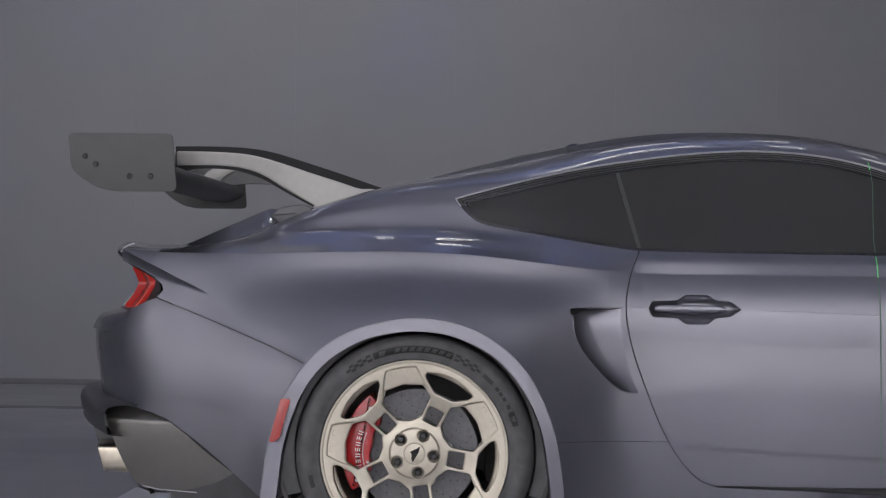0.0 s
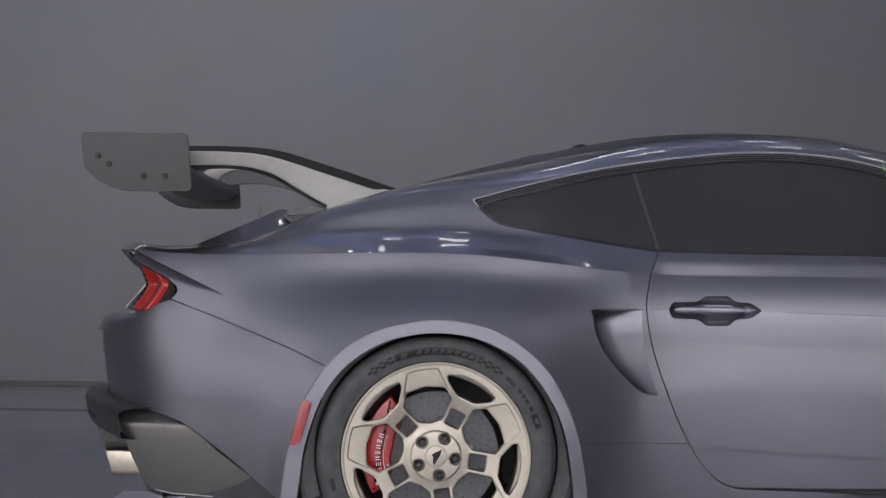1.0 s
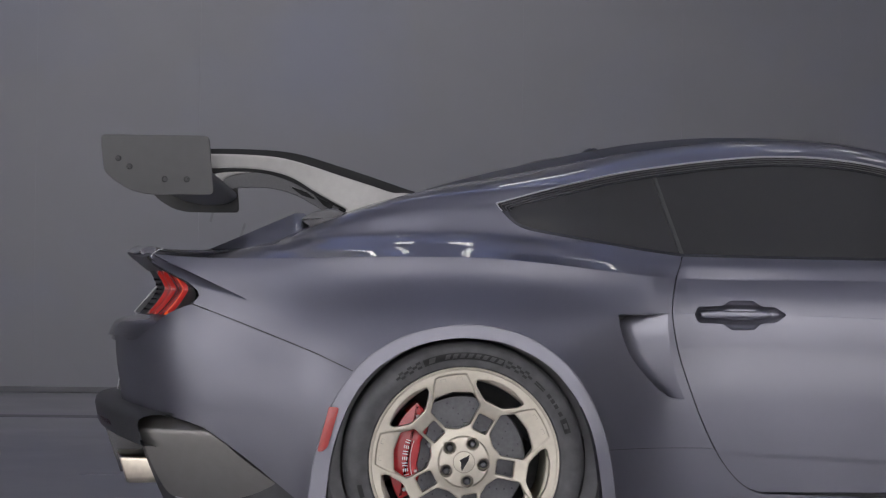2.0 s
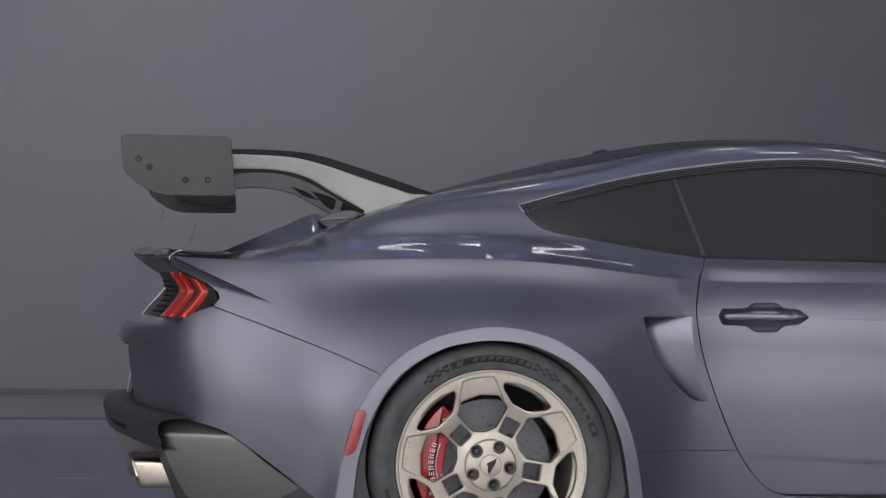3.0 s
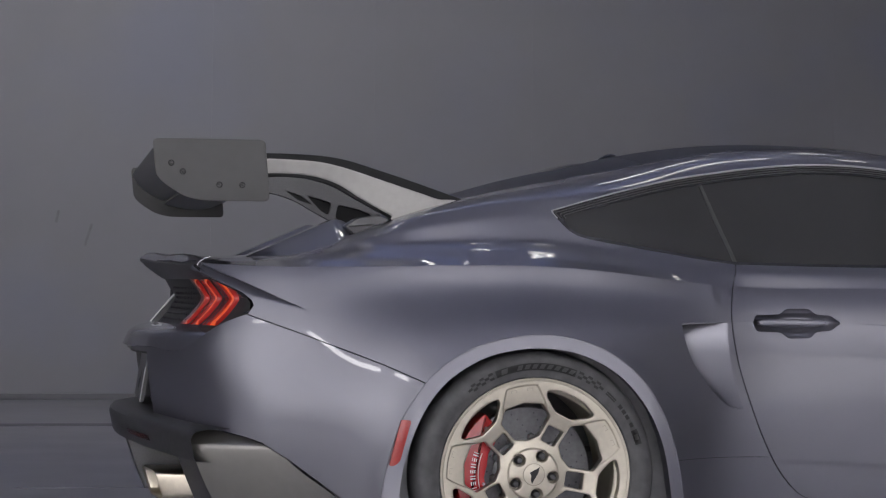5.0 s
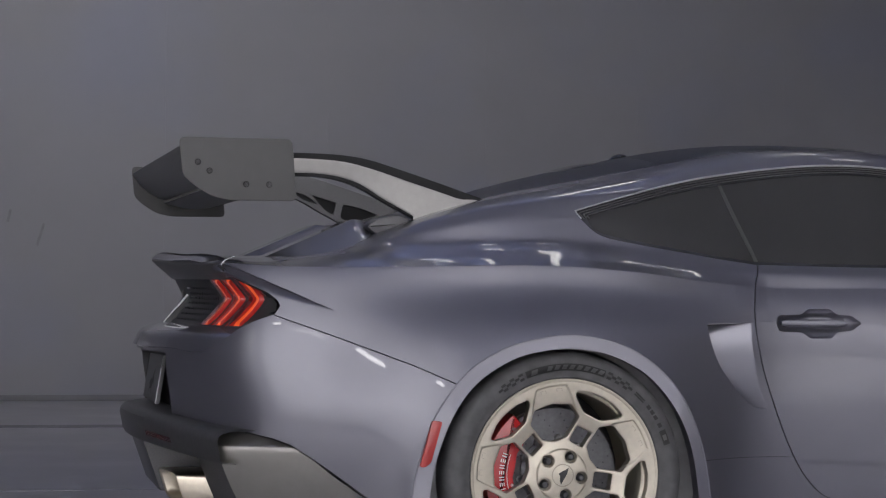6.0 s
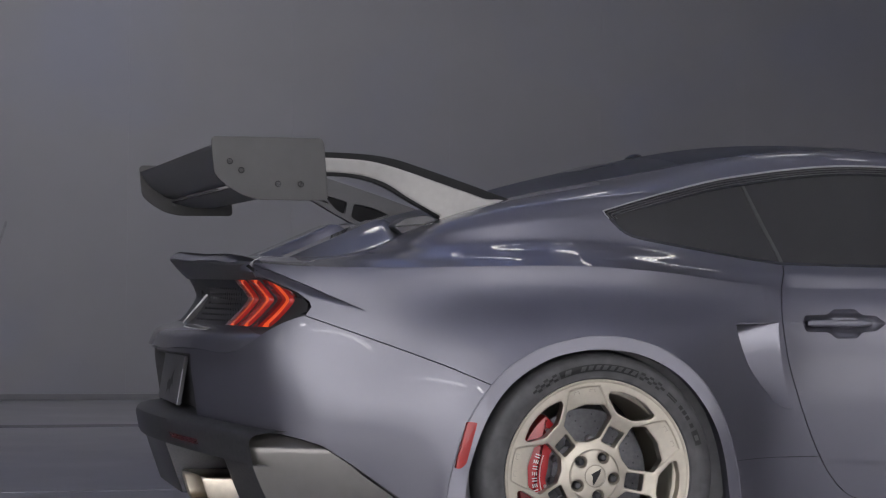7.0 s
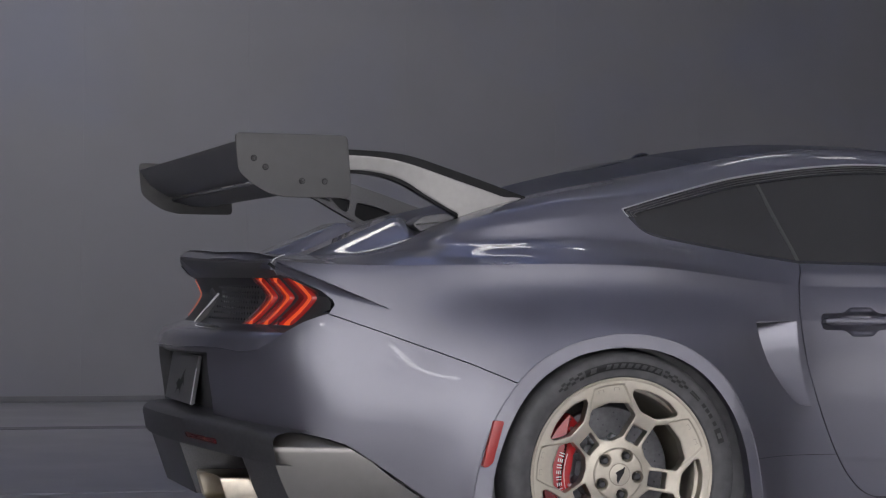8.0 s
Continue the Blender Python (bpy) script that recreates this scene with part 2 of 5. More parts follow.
def mirrored(ob, parent=None):
    """The same part on the car's other side."""
    made = {}
    for o in (ob, *ob.children_recursive):
        c = o.copy()
        scene.collection.objects.link(c)
        made[o] = c
        c.parent = made.get(o.parent, o.parent)
    made[ob].matrix_basis = Matrix.Translation((0, 2 * CY, 0)) @ Matrix.Diagonal((1, -1, 1, 1)) @ ob.matrix_basis
    return made[ob]


def plate(name, outline, y0, y1, mat, parent, bevel=0.003, label=""):
    """A plate cut to an outline in x and z, between two places in y."""
    bm = bmesh.new()
    vs = [bm.verts.new((x, y0, z)) for x, z in outline]
    f = bm.faces.new(vs)
    ext = bmesh.ops.extrude_face_region(bm, geom=[f])
    bmesh.ops.translate(bm, verts=[v for v in ext["geom"] if isinstance(v, bmesh.types.BMVert)], vec=(0, y1 - y0, 0))
    bmesh.ops.recalc_face_normals(bm, faces=bm.faces)
    if bevel:
        edges = [e for e in bm.edges if abs(e.verts[0].co.y - e.verts[1].co.y) < 1e-6]
        bmesh.ops.bevel(bm, geom=edges, offset=bevel, segments=2, affect="EDGES", profile=0.6)
    return part(name, bm, mat, parent, label)


def lathe(name, profile, mat, parent, centre=(0, 0, 0), n=96, closed=False, label=""):
    """A ring about the y axis from (radius, y) pairs."""
    bm = bmesh.new()
    rings = []
    for k in range(n):
        a = 2 * math.pi * k / n
        rings.append([bm.verts.new((centre[0] + r * math.cos(a), centre[1] + y, centre[2] + r * math.sin(a))) for r, y in profile])
    m = len(profile)
    for k in range(n):
        for j in range(m if closed else m - 1):
            q = [rings[k][j], rings[k][(j + 1) % m], rings[(k + 1) % n][(j + 1) % m], rings[(k + 1) % n][j]]
            bm.faces.new(q)
    bmesh.ops.remove_doubles(bm, verts=bm.verts, dist=1e-5)
    bmesh.ops.recalc_face_normals(bm, faces=bm.faces)
    return part(name, bm, mat, parent, label)


def box(bm, lo, hi):
    x0, y0, z0 = lo
    x1, y1, z1 = hi
    v = [bm.verts.new(c) for c in ((x0, y0, z0), (x1, y0, z0), (x1, y1, z0), (x0, y1, z0), (x0, y0, z1), (x1, y0, z1), (x1, y1, z1), (x0, y1, z1))]
    for q in ((0, 3, 2, 1), (4, 5, 6, 7), (0, 1, 5, 4), (1, 2, 6, 5), (2, 3, 7, 6), (3, 0, 4, 7)):
        bm.faces.new([v[i] for i in q])


def block(name, lo, hi, mat, parent=None, bevel=0.0, label="", segments=2):
    bm = bmesh.new()
    box(bm, lo, hi)
    if bevel:
        bmesh.ops.bevel(bm, geom=list(bm.edges), offset=bevel, segments=segments, affect="EDGES", profile=0.6)
    return part(name, bm, mat, parent, label)


# ---------------------------------------------------------------- hall
tagged(block("floor", (HALL_X0, HALL_Y0, -0.15), (HALL_X1, HALL_Y1, 0.0), FLOOR), "grey satin resin floor of a large hall", "floor", kind="structure")
wall_n = tagged(block("wall_north", (HALL_X0, HALL_Y1, 0.0), (HALL_X1, HALL_Y1 + 0.2, HALL_Z), WALL), "plain grey satin painted hall wall", "wall", kind="structure")
tagged(block("wall_south", (HALL_X0, HALL_Y0 - 0.2, 0.0), (HALL_X1, HALL_Y0, HALL_Z), WALL_BACK), "pale painted hall wall", "wall", kind="structure")
tagged(block("wall_west", (HALL_X0 - 0.2, HALL_Y0, 0.0), (HALL_X0, HALL_Y1, HALL_Z), WALL_SIDE), "grey painted hall wall", "wall", kind="structure")
tagged(block("wall_east", (HALL_X1, HALL_Y0, 0.0), (HALL_X1 + 0.2, HALL_Y1, HALL_Z), WALL_SIDE), "grey painted hall wall", "wall", kind="structure")
tagged(block("ceiling", (HALL_X0, HALL_Y0, HALL_Z), (HALL_X1, HALL_Y1, HALL_Z + 0.2), CEILING), "dark blue-grey hall ceiling", "ceiling", kind="structure")
# unseen cove added to fade the wall's brightness smoothly into the ceiling
COVE = 3.7
bm = bmesh.new()
rows = []
for k in range(25):
    a = radians(90 * k / 24)
    rows.append([bm.verts.new((x, HALL_Y0 + COVE - (COVE - 0.004) * math.cos(a), HALL_Z - COVE + (COVE - 0.004) * math.sin(a))) for x in (HALL_X0, HALL_X1)])
for p, q in zip(rows, rows[1:]):
    bm.faces.new((p[0], p[1], q[1], q[0]))
tagged(part("wall_cove", bm, WALL_BACK, None), "unseen pale cove added to soften reflections between hall wall and ceiling", "wall", kind="structure")
tagged(block("baseboard", (HALL_X0, HALL_Y1 - 0.035, 0.0), (HALL_X1, HALL_Y1 - 0.015, 0.045), SKIRTING, bevel=0.004), "dark skirting along the grey wall", "skirting", kind="structure")

panel_mesh = None
for k in range(18):
    x = HALL_X0 - 0.2 + 1.2222 * k
    bm = bmesh.new()
    box(bm, (0.0003, -0.0, 0.0), (1.2219, 0.012, HALL_Z))
    if panel_mesh is None:
        first_panel = part("wall_panel", bm, WALL, wall_n, smooth=False)
        panel_mesh = first_panel.data
        ob = first_panel
    else:
        bm.free()
        ob = link("wall_panel", panel_mesh, None, wall_n)
    ob.location = (x, HALL_Y1 - 0.0135, 0)
for x, z, h, lean in ((-1.12, 1.13, 0.17, 17), (-1.33, 1.30, 0.09, 12)):
    scuff = block("wall_scuff", (-0.009, -0.0006, 0.0), (0.009, 0.0006, h), SCUFF)
    scuff.matrix_world = Matrix.Translation((x, HALL_Y1 - 0.0185, z)) @ Matrix.Rotation(radians(lean), 4, "Y")
    tagged(scuff, "dark slanting scuff mark on the grey wall", "scuff mark", kind="structure")
tagged(block("floor_plate", (-1.233, HALL_Y0 + 0.5, 0.0), (6.5, 2.25, 0.006), FLOOR_PLATE, bevel=0.002), "paler grey floor plate beneath the car", "floor", kind="structure")
tagged(block("floor_line", (-1.5, 3.24, 0.0), (9.0, 3.29, 0.003), FLOOR_LINE), "thin worn pale line on the floor", "floor marking", kind="structure")
tagged(block("floor_channel", (HALL_X0, 6.95, 0.0), (HALL_X1, 7.15, 0.003), SKIRTING), "dark channel strip across the floor", "floor marking", kind="structure")

# ---------------------------------------------------------------- car body: shape
# rows of the side's plan, by height; y is the distance from the outermost side
SIDE_X = (-1.25, -0.95, -0.80, -0.64, -0.45, -0.2, 0.0, 0.2, 0.42, 0.56, 0.70, 1.0, 1.4, 1.9, 2.4, 2.75, 3.1, 3.4, 3.7)
SIDE_Z = (0.12, 0.27, 0.40, 0.53, 0.66, 0.78, 0.86, 0.93, 1.0)
SIDE_ROWS = (
    (0.40, 0.27, 0.215, 0.15, 0.065, 0.03, 0.02, 0.03, 0.07, 0.13, 0.172, 0.175, 0.175, 0.19, 0.16, 0.14, 0.18, 0.30, 0.60),
    (0.41, 0.290, 0.222, 0.143, 0.052, 0.005, -0.005, 0.005, 0.05, 0.117, 0.155, 0.158, 0.158, 0.155, 0.10, 0.08, 0.12, 0.25, 0.55),
    (0.378, 0.258, 0.192, 0.121, 0.037, -0.002, -0.012, 0.0, 0.045, 0.113, 0.146, 0.149, 0.149, 0.139, 0.07, 0.05, 0.10, 0.23, 0.53),
    (0.365, 0.245, 0.181, 0.112, 0.035, -0.002, -0.012, 0.0, 0.045, 0.112, 0.141, 0.1435, 0.1435, 0.134, 0.06, 0.04, 0.09, 0.22, 0.53),
    (0.37, 0.25, 0.196, 0.135, 0.060, 0.012, 0.0, 0.015, 0.06, 0.112, 0.138, 0.1405, 0.1405, 0.13, 0.07, 0.05, 0.10, 0.24, 0.56),
    (0.38, 0.27, 0.219, 0.165, 0.102, 0.05, 0.035, 0.045, 0.085, 0.121, 0.141, 0.1435, 0.1435, 0.135, 0.09, 0.075, 0.13, 0.28, 0.62),
    (0.41, 0.30, 0.244, 0.191, 0.141, 0.106, 0.092, 0.099, 0.127, 0.149, 0.163, 0.165, 0.165, 0.16, 0.13, 0.12, 0.18, 0.34, 0.70),
    (0.44, 0.335, 0.270, 0.218, 0.168, 0.128, 0.113, 0.118, 0.150, 0.178, 0.200, 0.205, 0.205, 0.20, 0.18, 0.18, 0.26, 0.42, 0.80),
    (0.50, 0.39, 0.31, 0.256, 0.198, 0.152, 0.137, 0.143, 0.176, 0.206, 0.245, 0.25, 0.25, 0.25, 0.25, 0.27, 0.36, 0.52, 0.90),
)
ARCH_OUT = smooth_line([(-0.46, 0.10), (-0.452, 0.20), (-0.444, 0.28), (-0.427, 0.385), (-0.382, 0.521), (-0.297, 0.640), (-0.195, 0.708), (-0.092, 0.739), (0.001, 0.750), (0.104, 0.739),
                        (0.203, 0.703), (0.300, 0.629), (0.370, 0.525), (0.412, 0.410), (0.434, 0.286), (0.44, 0.20), (0.442, 0.10)], n=6)
ARCH_IN = smooth_line([(-0.415, 0.10), (-0.405, 0.20), (-0.396, 0.272), (-0.380, 0.386), (-0.333, 0.519), (-0.262, 0.616), (-0.160, 0.681), (-0.065, 0.706), (0.02, 0.711), (0.121, 0.695),
                       (0.233, 0.638), (0.318, 0.543), (0.370, 0.430), (0.396, 0.285), (0.402, 0.20), (0.405, 0.10)], n=6)


def ring_y(x, z):
    """The flat lip round the wheel arch."""
    return -0.018 + 0.35 * np.clip(np.abs(x) - 0.33, 0, 1) ** 1.3


def door_edge(x):
    """Height of the pressed edge that runs through the handle."""
    return np.interp(x, (0.44, 0.68, 0.95, 1.29, 2.0), (0.7845, 0.7865, 0.7838, 0.7752, 0.756))


def side_base(x, z):
    wx = spline_weights(SIDE_X, np.ravel(x))
    wz = spline_weights(SIDE_Z, np.ravel(z))
    y = (wz * (wx @ np.array(SIDE_ROWS).T)).sum(1)
    # character line low on the door
    x, z = np.ravel(x), np.ravel(z)
    u = np.clip((0.374 - 0.05 * (x - 0.77) - z) / 0.018 + 0.5, 0, 1)
    # edge along the door at the handle, the part above leaning in
    d = z - door_edge(x)
    y = y + (0.115 * (np.sqrt(d * d + 0.004**2) + d) / 2) * np.clip((x - 0.57) / 0.1, 0, 1) * np.clip((3.0 - x) / 0.5, 0, 1)
    return y + 0.0011 * u * u * (3 - 2 * u) * np.clip((x - 0.62) / 0.2, 0, 1)


def side_y(x, z):
    """The painted side: the base form, drawn out to the lip of the rear wheel arch."""
    d = np.clip(sdf(ARCH_OUT, x, z), 0, None)
    k = np.exp(-d / 0.065) * np.clip((np.ravel(z) - 0.0) / 0.1, 0, 1)
    b = side_base(x, z)
    return b + (np.minimum(ring_y(np.ravel(x), np.ravel(z)), b) - b) * k


def fold_line(x, z):
    """Along the folded edge above the tail lamp (0 to 1), and the height over it."""
    ax, az, ex, ez = -0.90, 0.932, 0.262, -0.118
    n = math.hypot(ex, ez)
    x, z = np.ravel(x), np.ravel(z)
    return ((x - ax) * ex + (z - az) * ez) / n**2, ((z - az) * ex - (x - ax) * ez) / n


def side_groove(x, z):
    """The side below the folded edge, hollowed out along it."""
    u, off = fold_line(x, z)
    w = 0.027 * np.clip((1 - u) / 0.54, 0, 1) ** 0.9
    return side_y(x, z) + 0.62 * w * np.clip(1 + off / np.maximum(w, 1e-4), 0, 1.6) ** 1.3


def lift(fun, x, z, e=0.002):
    """Places and outward normals of a side surface y = fun(x, z)."""
    y = fun(x, z)
    gx = (fun(x + e, z) - fun(x - e, z)) / (2 * e)
    gz = (fun(x, z + e) - fun(x, z - e)) / (2 * e)
    n = np.stack([gx, -np.ones_like(gx), gz], 1)
    return np.stack([x, y, z], 1), n / np.linalg.norm(n, axis=1)[:, None]


# section lines of the upper body, by station: (y, z) of each
TOP_X = (-0.93, -0.78, -0.60, -0.40, -0.15, 0.10, 0.30, 0.60, 1.0, 1.4, 1.9, 2.3, 2.8, 3.3, 3.7)
SHOULDER_Z = (0.945, 0.937, 0.935, 0.939, 0.945, 0.941, 0.924, 0.893, 0.888, 0.886, 0.88, 0.88, 0.87, 0.80, 0.70)
TOP_LINES = (
    ((0.385, 0.37, 0.256, 0.222, 0.157, 0.157, 0.180, 0.200, 0.208, 0.21, 0.22, 0.26, 0.30, 0.40, 0.85),
     (0.953, 0.950, 0.958, 0.962, 0.969, 0.965, 0.948, 0.932, 0.928, 0.926, 0.92, 0.92, 0.91, 0.83, 0.72)),
    ((0.43, 0.42, 0.308, 0.264, 0.193, 0.195, 0.213, 0.224, 0.230, 0.232, 0.26, 0.33, 0.40, 0.50, 0.90),
     (0.957, 0.954, 0.973, 0.985, 0.993, 0.990, 0.973, 0.956, 0.953, 0.950, 0.95, 0.95, 0.93, 0.85, 0.73)),
    ((0.50, 0.47, 0.40, 0.324, 0.257, 0.268, 0.284, 0.315, 0.318, 0.31, 0.33, 0.42, 0.50, 0.58, 0.93),
     (0.960, 0.957, 0.980, 1.034, 1.080, 1.095, 1.085, 1.090, 1.095, 1.07, 1.00, 0.96, 0.94, 0.86, 0.735)),
    ((0.55, 0.51, 0.46, 0.365, 0.290, 0.299, 0.322, 0.408, 0.420, 0.40, 0.40, 0.50, 0.58, 0.64, 0.95),
     (0.963, 0.960, 0.982, 1.054, 1.121, 1.153, 1.174, 1.230, 1.276, 1.225, 1.06, 0.975, 0.95, 0.865, 0.74)),
    ((0.60, 0.56, 0.51, 0.462, 0.432, 0.432, 0.443, 0.495, 0.505, 0.48, 0.50, 0.60, 0.66, 0.72, 0.97),
     (0.966, 0.963, 0.990, 1.064, 1.143, 1.190, 1.223, 1.284, 1.322, 1.275, 1.10, 0.985, 0.955, 0.87, 0.742)),
    ((0.80, 0.76, 0.72, 0.690, 0.690, 0.695, 0.70, 0.715, 0.73, 0.72, 0.72, 0.78, 0.82, 0.85, 0.99),
     (0.966, 0.968, 1.000, 1.072, 1.150, 1.215, 1.262, 1.324, 1.352, 1.307, 1.13, 1.00, 0.965, 0.878, 0.745)),
    ((1.017,) * 15,
     (0.974, 0.972, 0.998, 1.060, 1.155, 1.232, 1.279, 1.340, 1.367, 1.326, 1.15, 1.01, 0.97, 0.88, 0.746)),
)


def with_fold_line(lines):
    """Adds the line at the foot of the sail, where the shoulder's shelf turns up into it."""
    (ya, za), (yb, zb) = lines[1], lines[2]
    y, z = [p + 0.3 * (q - p) for p, q in zip(ya, yb)], [p + 0.3 * (q - p) for p, q in zip(za, zb)]
    for k, (py, pz) in {3: (0.297, 1.003), 4: (0.231, 1.015), 5: (0.235, 1.014), 6: (0.251, 1.000)}.items():
        y[k], z[k] = py, pz
    return (*lines[:2], (tuple(y), tuple(z)), *lines[2:])


TOP_LINES = with_fold_line(TOP_LINES)



def rear_edge(y):
    """How far back the deck reaches, from the middle to the side."""
    return -0.93 - 0.145 * np.clip((y - 0.351) / (CY - 0.351), 0, 1) ** 0.8


COLS = np.concatenate([np.arange(-0.93, -0.55, 0.005), np.arange(-0.55, 0.75, 0.0085), np.arange(0.75, 1.5, 0.0105), np.arange(1.52, 3.701, 0.04)])
ROWS_TOP = 132


def build_top():
    """The upper body's grid: places, normals, faces."""
    zs = spline(TOP_X, SHOULDER_Z, COLS)
    ys = side_y(COLS, zs)
    lines = [(ys, zs)] + [(spline(TOP_X, a, COLS), spline(TOP_X, b, COLS)) for a, b in TOP_LINES]
    py, pz = np.array([a for a, _ in lines]).T, np.array([b for _, b in lines]).T
    t = np.linspace(0, 1, ROWS_TOP)
    fine = np.linspace(-0.12, 1, 561)
    bell = np.exp(-0.5 * (np.arange(-30, 31) * 0.002 / 0.008) ** 2)
    bell /= bell.sum()
    out = np.zeros((len(COLS), ROWS_TOP, 3))
    for i in range(len(COLS)):
        k = np.concatenate([[0], np.cumsum(np.maximum(np.hypot(np.diff(py[i]), np.diff(pz[i])) ** 0.75, 1e-4))])
        # the last point repeated on the other side keeps the crown level at the middle
        ky = np.concatenate([k, [2 * k[-1] - k[-2]]])
        q = t * k[-1]
        w = spline_weights(ky, q)
        yy = w @ np.concatenate([py[i], [2 * CY - py[i][-2]]])
        zz = w @ np.concatenate([pz[i], [pz[i][-2]]])
        # straight runs with rounded folds low down, an even crown above
        runs = []
        for v in (py[i], pz[i]):
            u = np.interp(fine * k[-1], k, v)
            u[:60] = 2 * v[0] - np.interp(-fine[:60] * k[-1], k, v)
            runs.append(np.interp(t, fine, np.convolve(np.pad(u, 30, "edge"), bell, "valid")))
        flat = (0.75 + 0.2 * np.clip((q - k[3]) / (k[4] - k[3]), 0, 1)) * np.clip((k[6] - q) / (k[6] - k[4]), 0, 1)
        yy, zz = yy + flat * (runs[0] - yy), zz + flat * (runs[1] - zz)
        out[i, :, 0], out[i, :, 1], out[i, :, 2] = COLS[i], yy, zz
    # the tail end bows back towards the middle
    x, y = out[..., 0], out[..., 1]
    s = np.clip((-0.62 - x) / 0.31, 0, 1) ** 2
    out[..., 0] = x + s * (rear_edge(y) + 0.93)
    # lip of the tail spoiler: turned up, then rounded over
    lip = np.clip((out[..., 0] - (rear_edge(y) + 0.16)) / -0.16, 0, 1)
    out[..., 2] += (0.016 * lip**2 - 0.030 * np.clip((lip - 0.72) / 0.28, 0, 1) ** 2) * np.clip((y - 0.352) / 0.15, 0, 1)
    # twin humps on the deck lid below the wing's arms
    def ease(v, a, b):
        u = np.clip((v - a) / (b - a), 0, 1)
        return u * u * (3 - 2 * u)
    xx, zz = out[..., 0], out[..., 2]
    slope = np.interp(xx, (-0.80, -0.745, -0.505, -0.480, -0.430, -0.395), (0.955, 0.981, 1.087, 1.085, 1.058, 1.03))
    slope -= 0.55 * np.clip(0.60 - y, 0, 1) ** 1.15 + 0.10 * np.clip(y - 0.76, 0, 1)
    slope -= 0.07 * ease(y, 0.785, 0.815) + 0.5 * np.clip(y - 0.80, 0, 1)
    soft = 0.0045
    raised = 0.5 * (zz + slope + np.sqrt((zz - slope) ** 2 + soft**2)) - 0.5 * soft
    out[..., 2] = np.where((xx < -0.36) & (y > 0.36), np.maximum(raised, zz), zz)
    du, dv = np.gradient(out, axis=0), np.gradient(out, axis=1)
    n = np.cross(du, dv)
    n /= np.linalg.norm(n, axis=2)[..., None] + 1e-12
    if n[len(COLS) // 2, -1, 2] < 0:
        n = -n
    return out.reshape(-1, 3), n.reshape(-1, 3), grid_faces(len(COLS), ROWS_TOP)


TOP_P, TOP_N, TOP_F = build_top()
TOP = np.concatenate([TOP_P, TOP_N], 1)


def build_low():
    """The side's grid in x and z, from the sill to the shoulder."""
    zs = spline(TOP_X, SHOULDER_Z, COLS)
    v = np.linspace(0, 1, 128)
    v = 1 - (1 - v) ** 1.35
    x = np.repeat(COLS[:, None], len(v), 1)
    z = 0.13 + (zs - 0.13)[:, None] * v[None]
    return np.stack([x.ravel(), z.ravel()], 1), grid_faces(len(COLS), len(v))


LOW, LOW_F = build_low()

# outlines, in x and z
DOOR = np.concatenate([smooth_line([(0.675, 1.02), (0.662, 0.955), (0.634, 0.879), (0.620, 0.787), (0.637, 0.678), (0.676, 0.561), (0.720, 0.452), (0.764, 0.368), (0.808, 0.309), (0.852, 0.271), (0.90, 0.254)]),
                       [(1.122, 0.249), (1.405, 0.238), (1.80, 0.235), (1.88, 0.30), (1.90, 0.60), (1.88, 1.02)]])
WINDOW = np.concatenate([smooth_line([(0.101, 1.113), (0.265, 1.160), (0.441, 1.205), (0.582, 1.233), (0.793, 1.263), (0.969, 1.276), (1.144, 1.272), (1.318, 1.247), (1.5, 1.19), (1.72, 1.08), (1.86, 0.985)]),
                         [(1.84, 0.955), (1.403, 0.951), (0.949, 0.953)],
                         smooth_line([(0.657, 0.957), (0.541, 0.973), (0.439, 0.990), (0.267, 1.018), (0.19, 1.034), (0.150, 1.056), (0.110, 1.098)])])
QUARTER_LINE = [(-0.80, 0.797), (-0.668, 0.750), (-0.539, 0.702), (-0.431, 0.661), (-0.323, 0.613), (-0.20, 0.56)]
QUARTER_CUT = np.array([(-1.6, 0.10), (-1.6, 0.80)] + QUARTER_LINE + [(-0.20, 0.10)])
BUMPER_ZONE = np.array([(-1.6, 0.10), (-1.6, 0.90), (-0.801, 0.90)] + QUARTER_LINE + [(-0.20, 0.10)])
LAMP_CUT = np.array([(-1.6, 0.70), (-1.6, 0.938), (-0.965, 0.938), (-0.90, 0.905), (-0.815, 0.862), (-0.787, 0.838), (-0.782, 0.822), (-0.80, 0.797), (-0.85, 0.70)])
SCOOP = np.concatenate([[(0.452, 0.7835), (0.606, 0.7865)], smooth_line([(0.606, 0.7865), (0.606, 0.74), (0.618, 0.66), (0.640, 0.58), (0.662, 0.532)])[1:],
                        smooth_line([(0.662, 0.532), (0.609, 0.540), (0.580, 0.560), (0.535, 0.605), (0.488, 0.664), (0.461, 0.730), (0.452, 0.7835)])[1:-1]])
HANDLE = rounded([(0.686, 0.784), (0.698, 0.808), (0.772, 0.810), (0.797, 0.827), (0.866, 0.828), (0.890, 0.810), (0.932, 0.809), (0.966, 0.785), (0.932, 0.762), (0.887, 0.758), (0.866, 0.739),
                  (0.799, 0.738), (0.773, 0.757), (0.698, 0.759)], 0.008)
SEAM = 0.0016


def deck_seam(x):
    return spline((-0.98, -0.80, -0.62, -0.48, -0.36, -0.20, 0.10, 0.45, 1.0, 1.5, 3.7), (0.352, 0.385, 0.415, 0.437, 0.462, 0.50, 0.512, 0.525, 0.54, 0.53, 0.53), x)


def skirt_line(x):
    """Seam between the quarter panel and the side skirt."""
    return 0.392 - 0.012 * (x - 0.42)


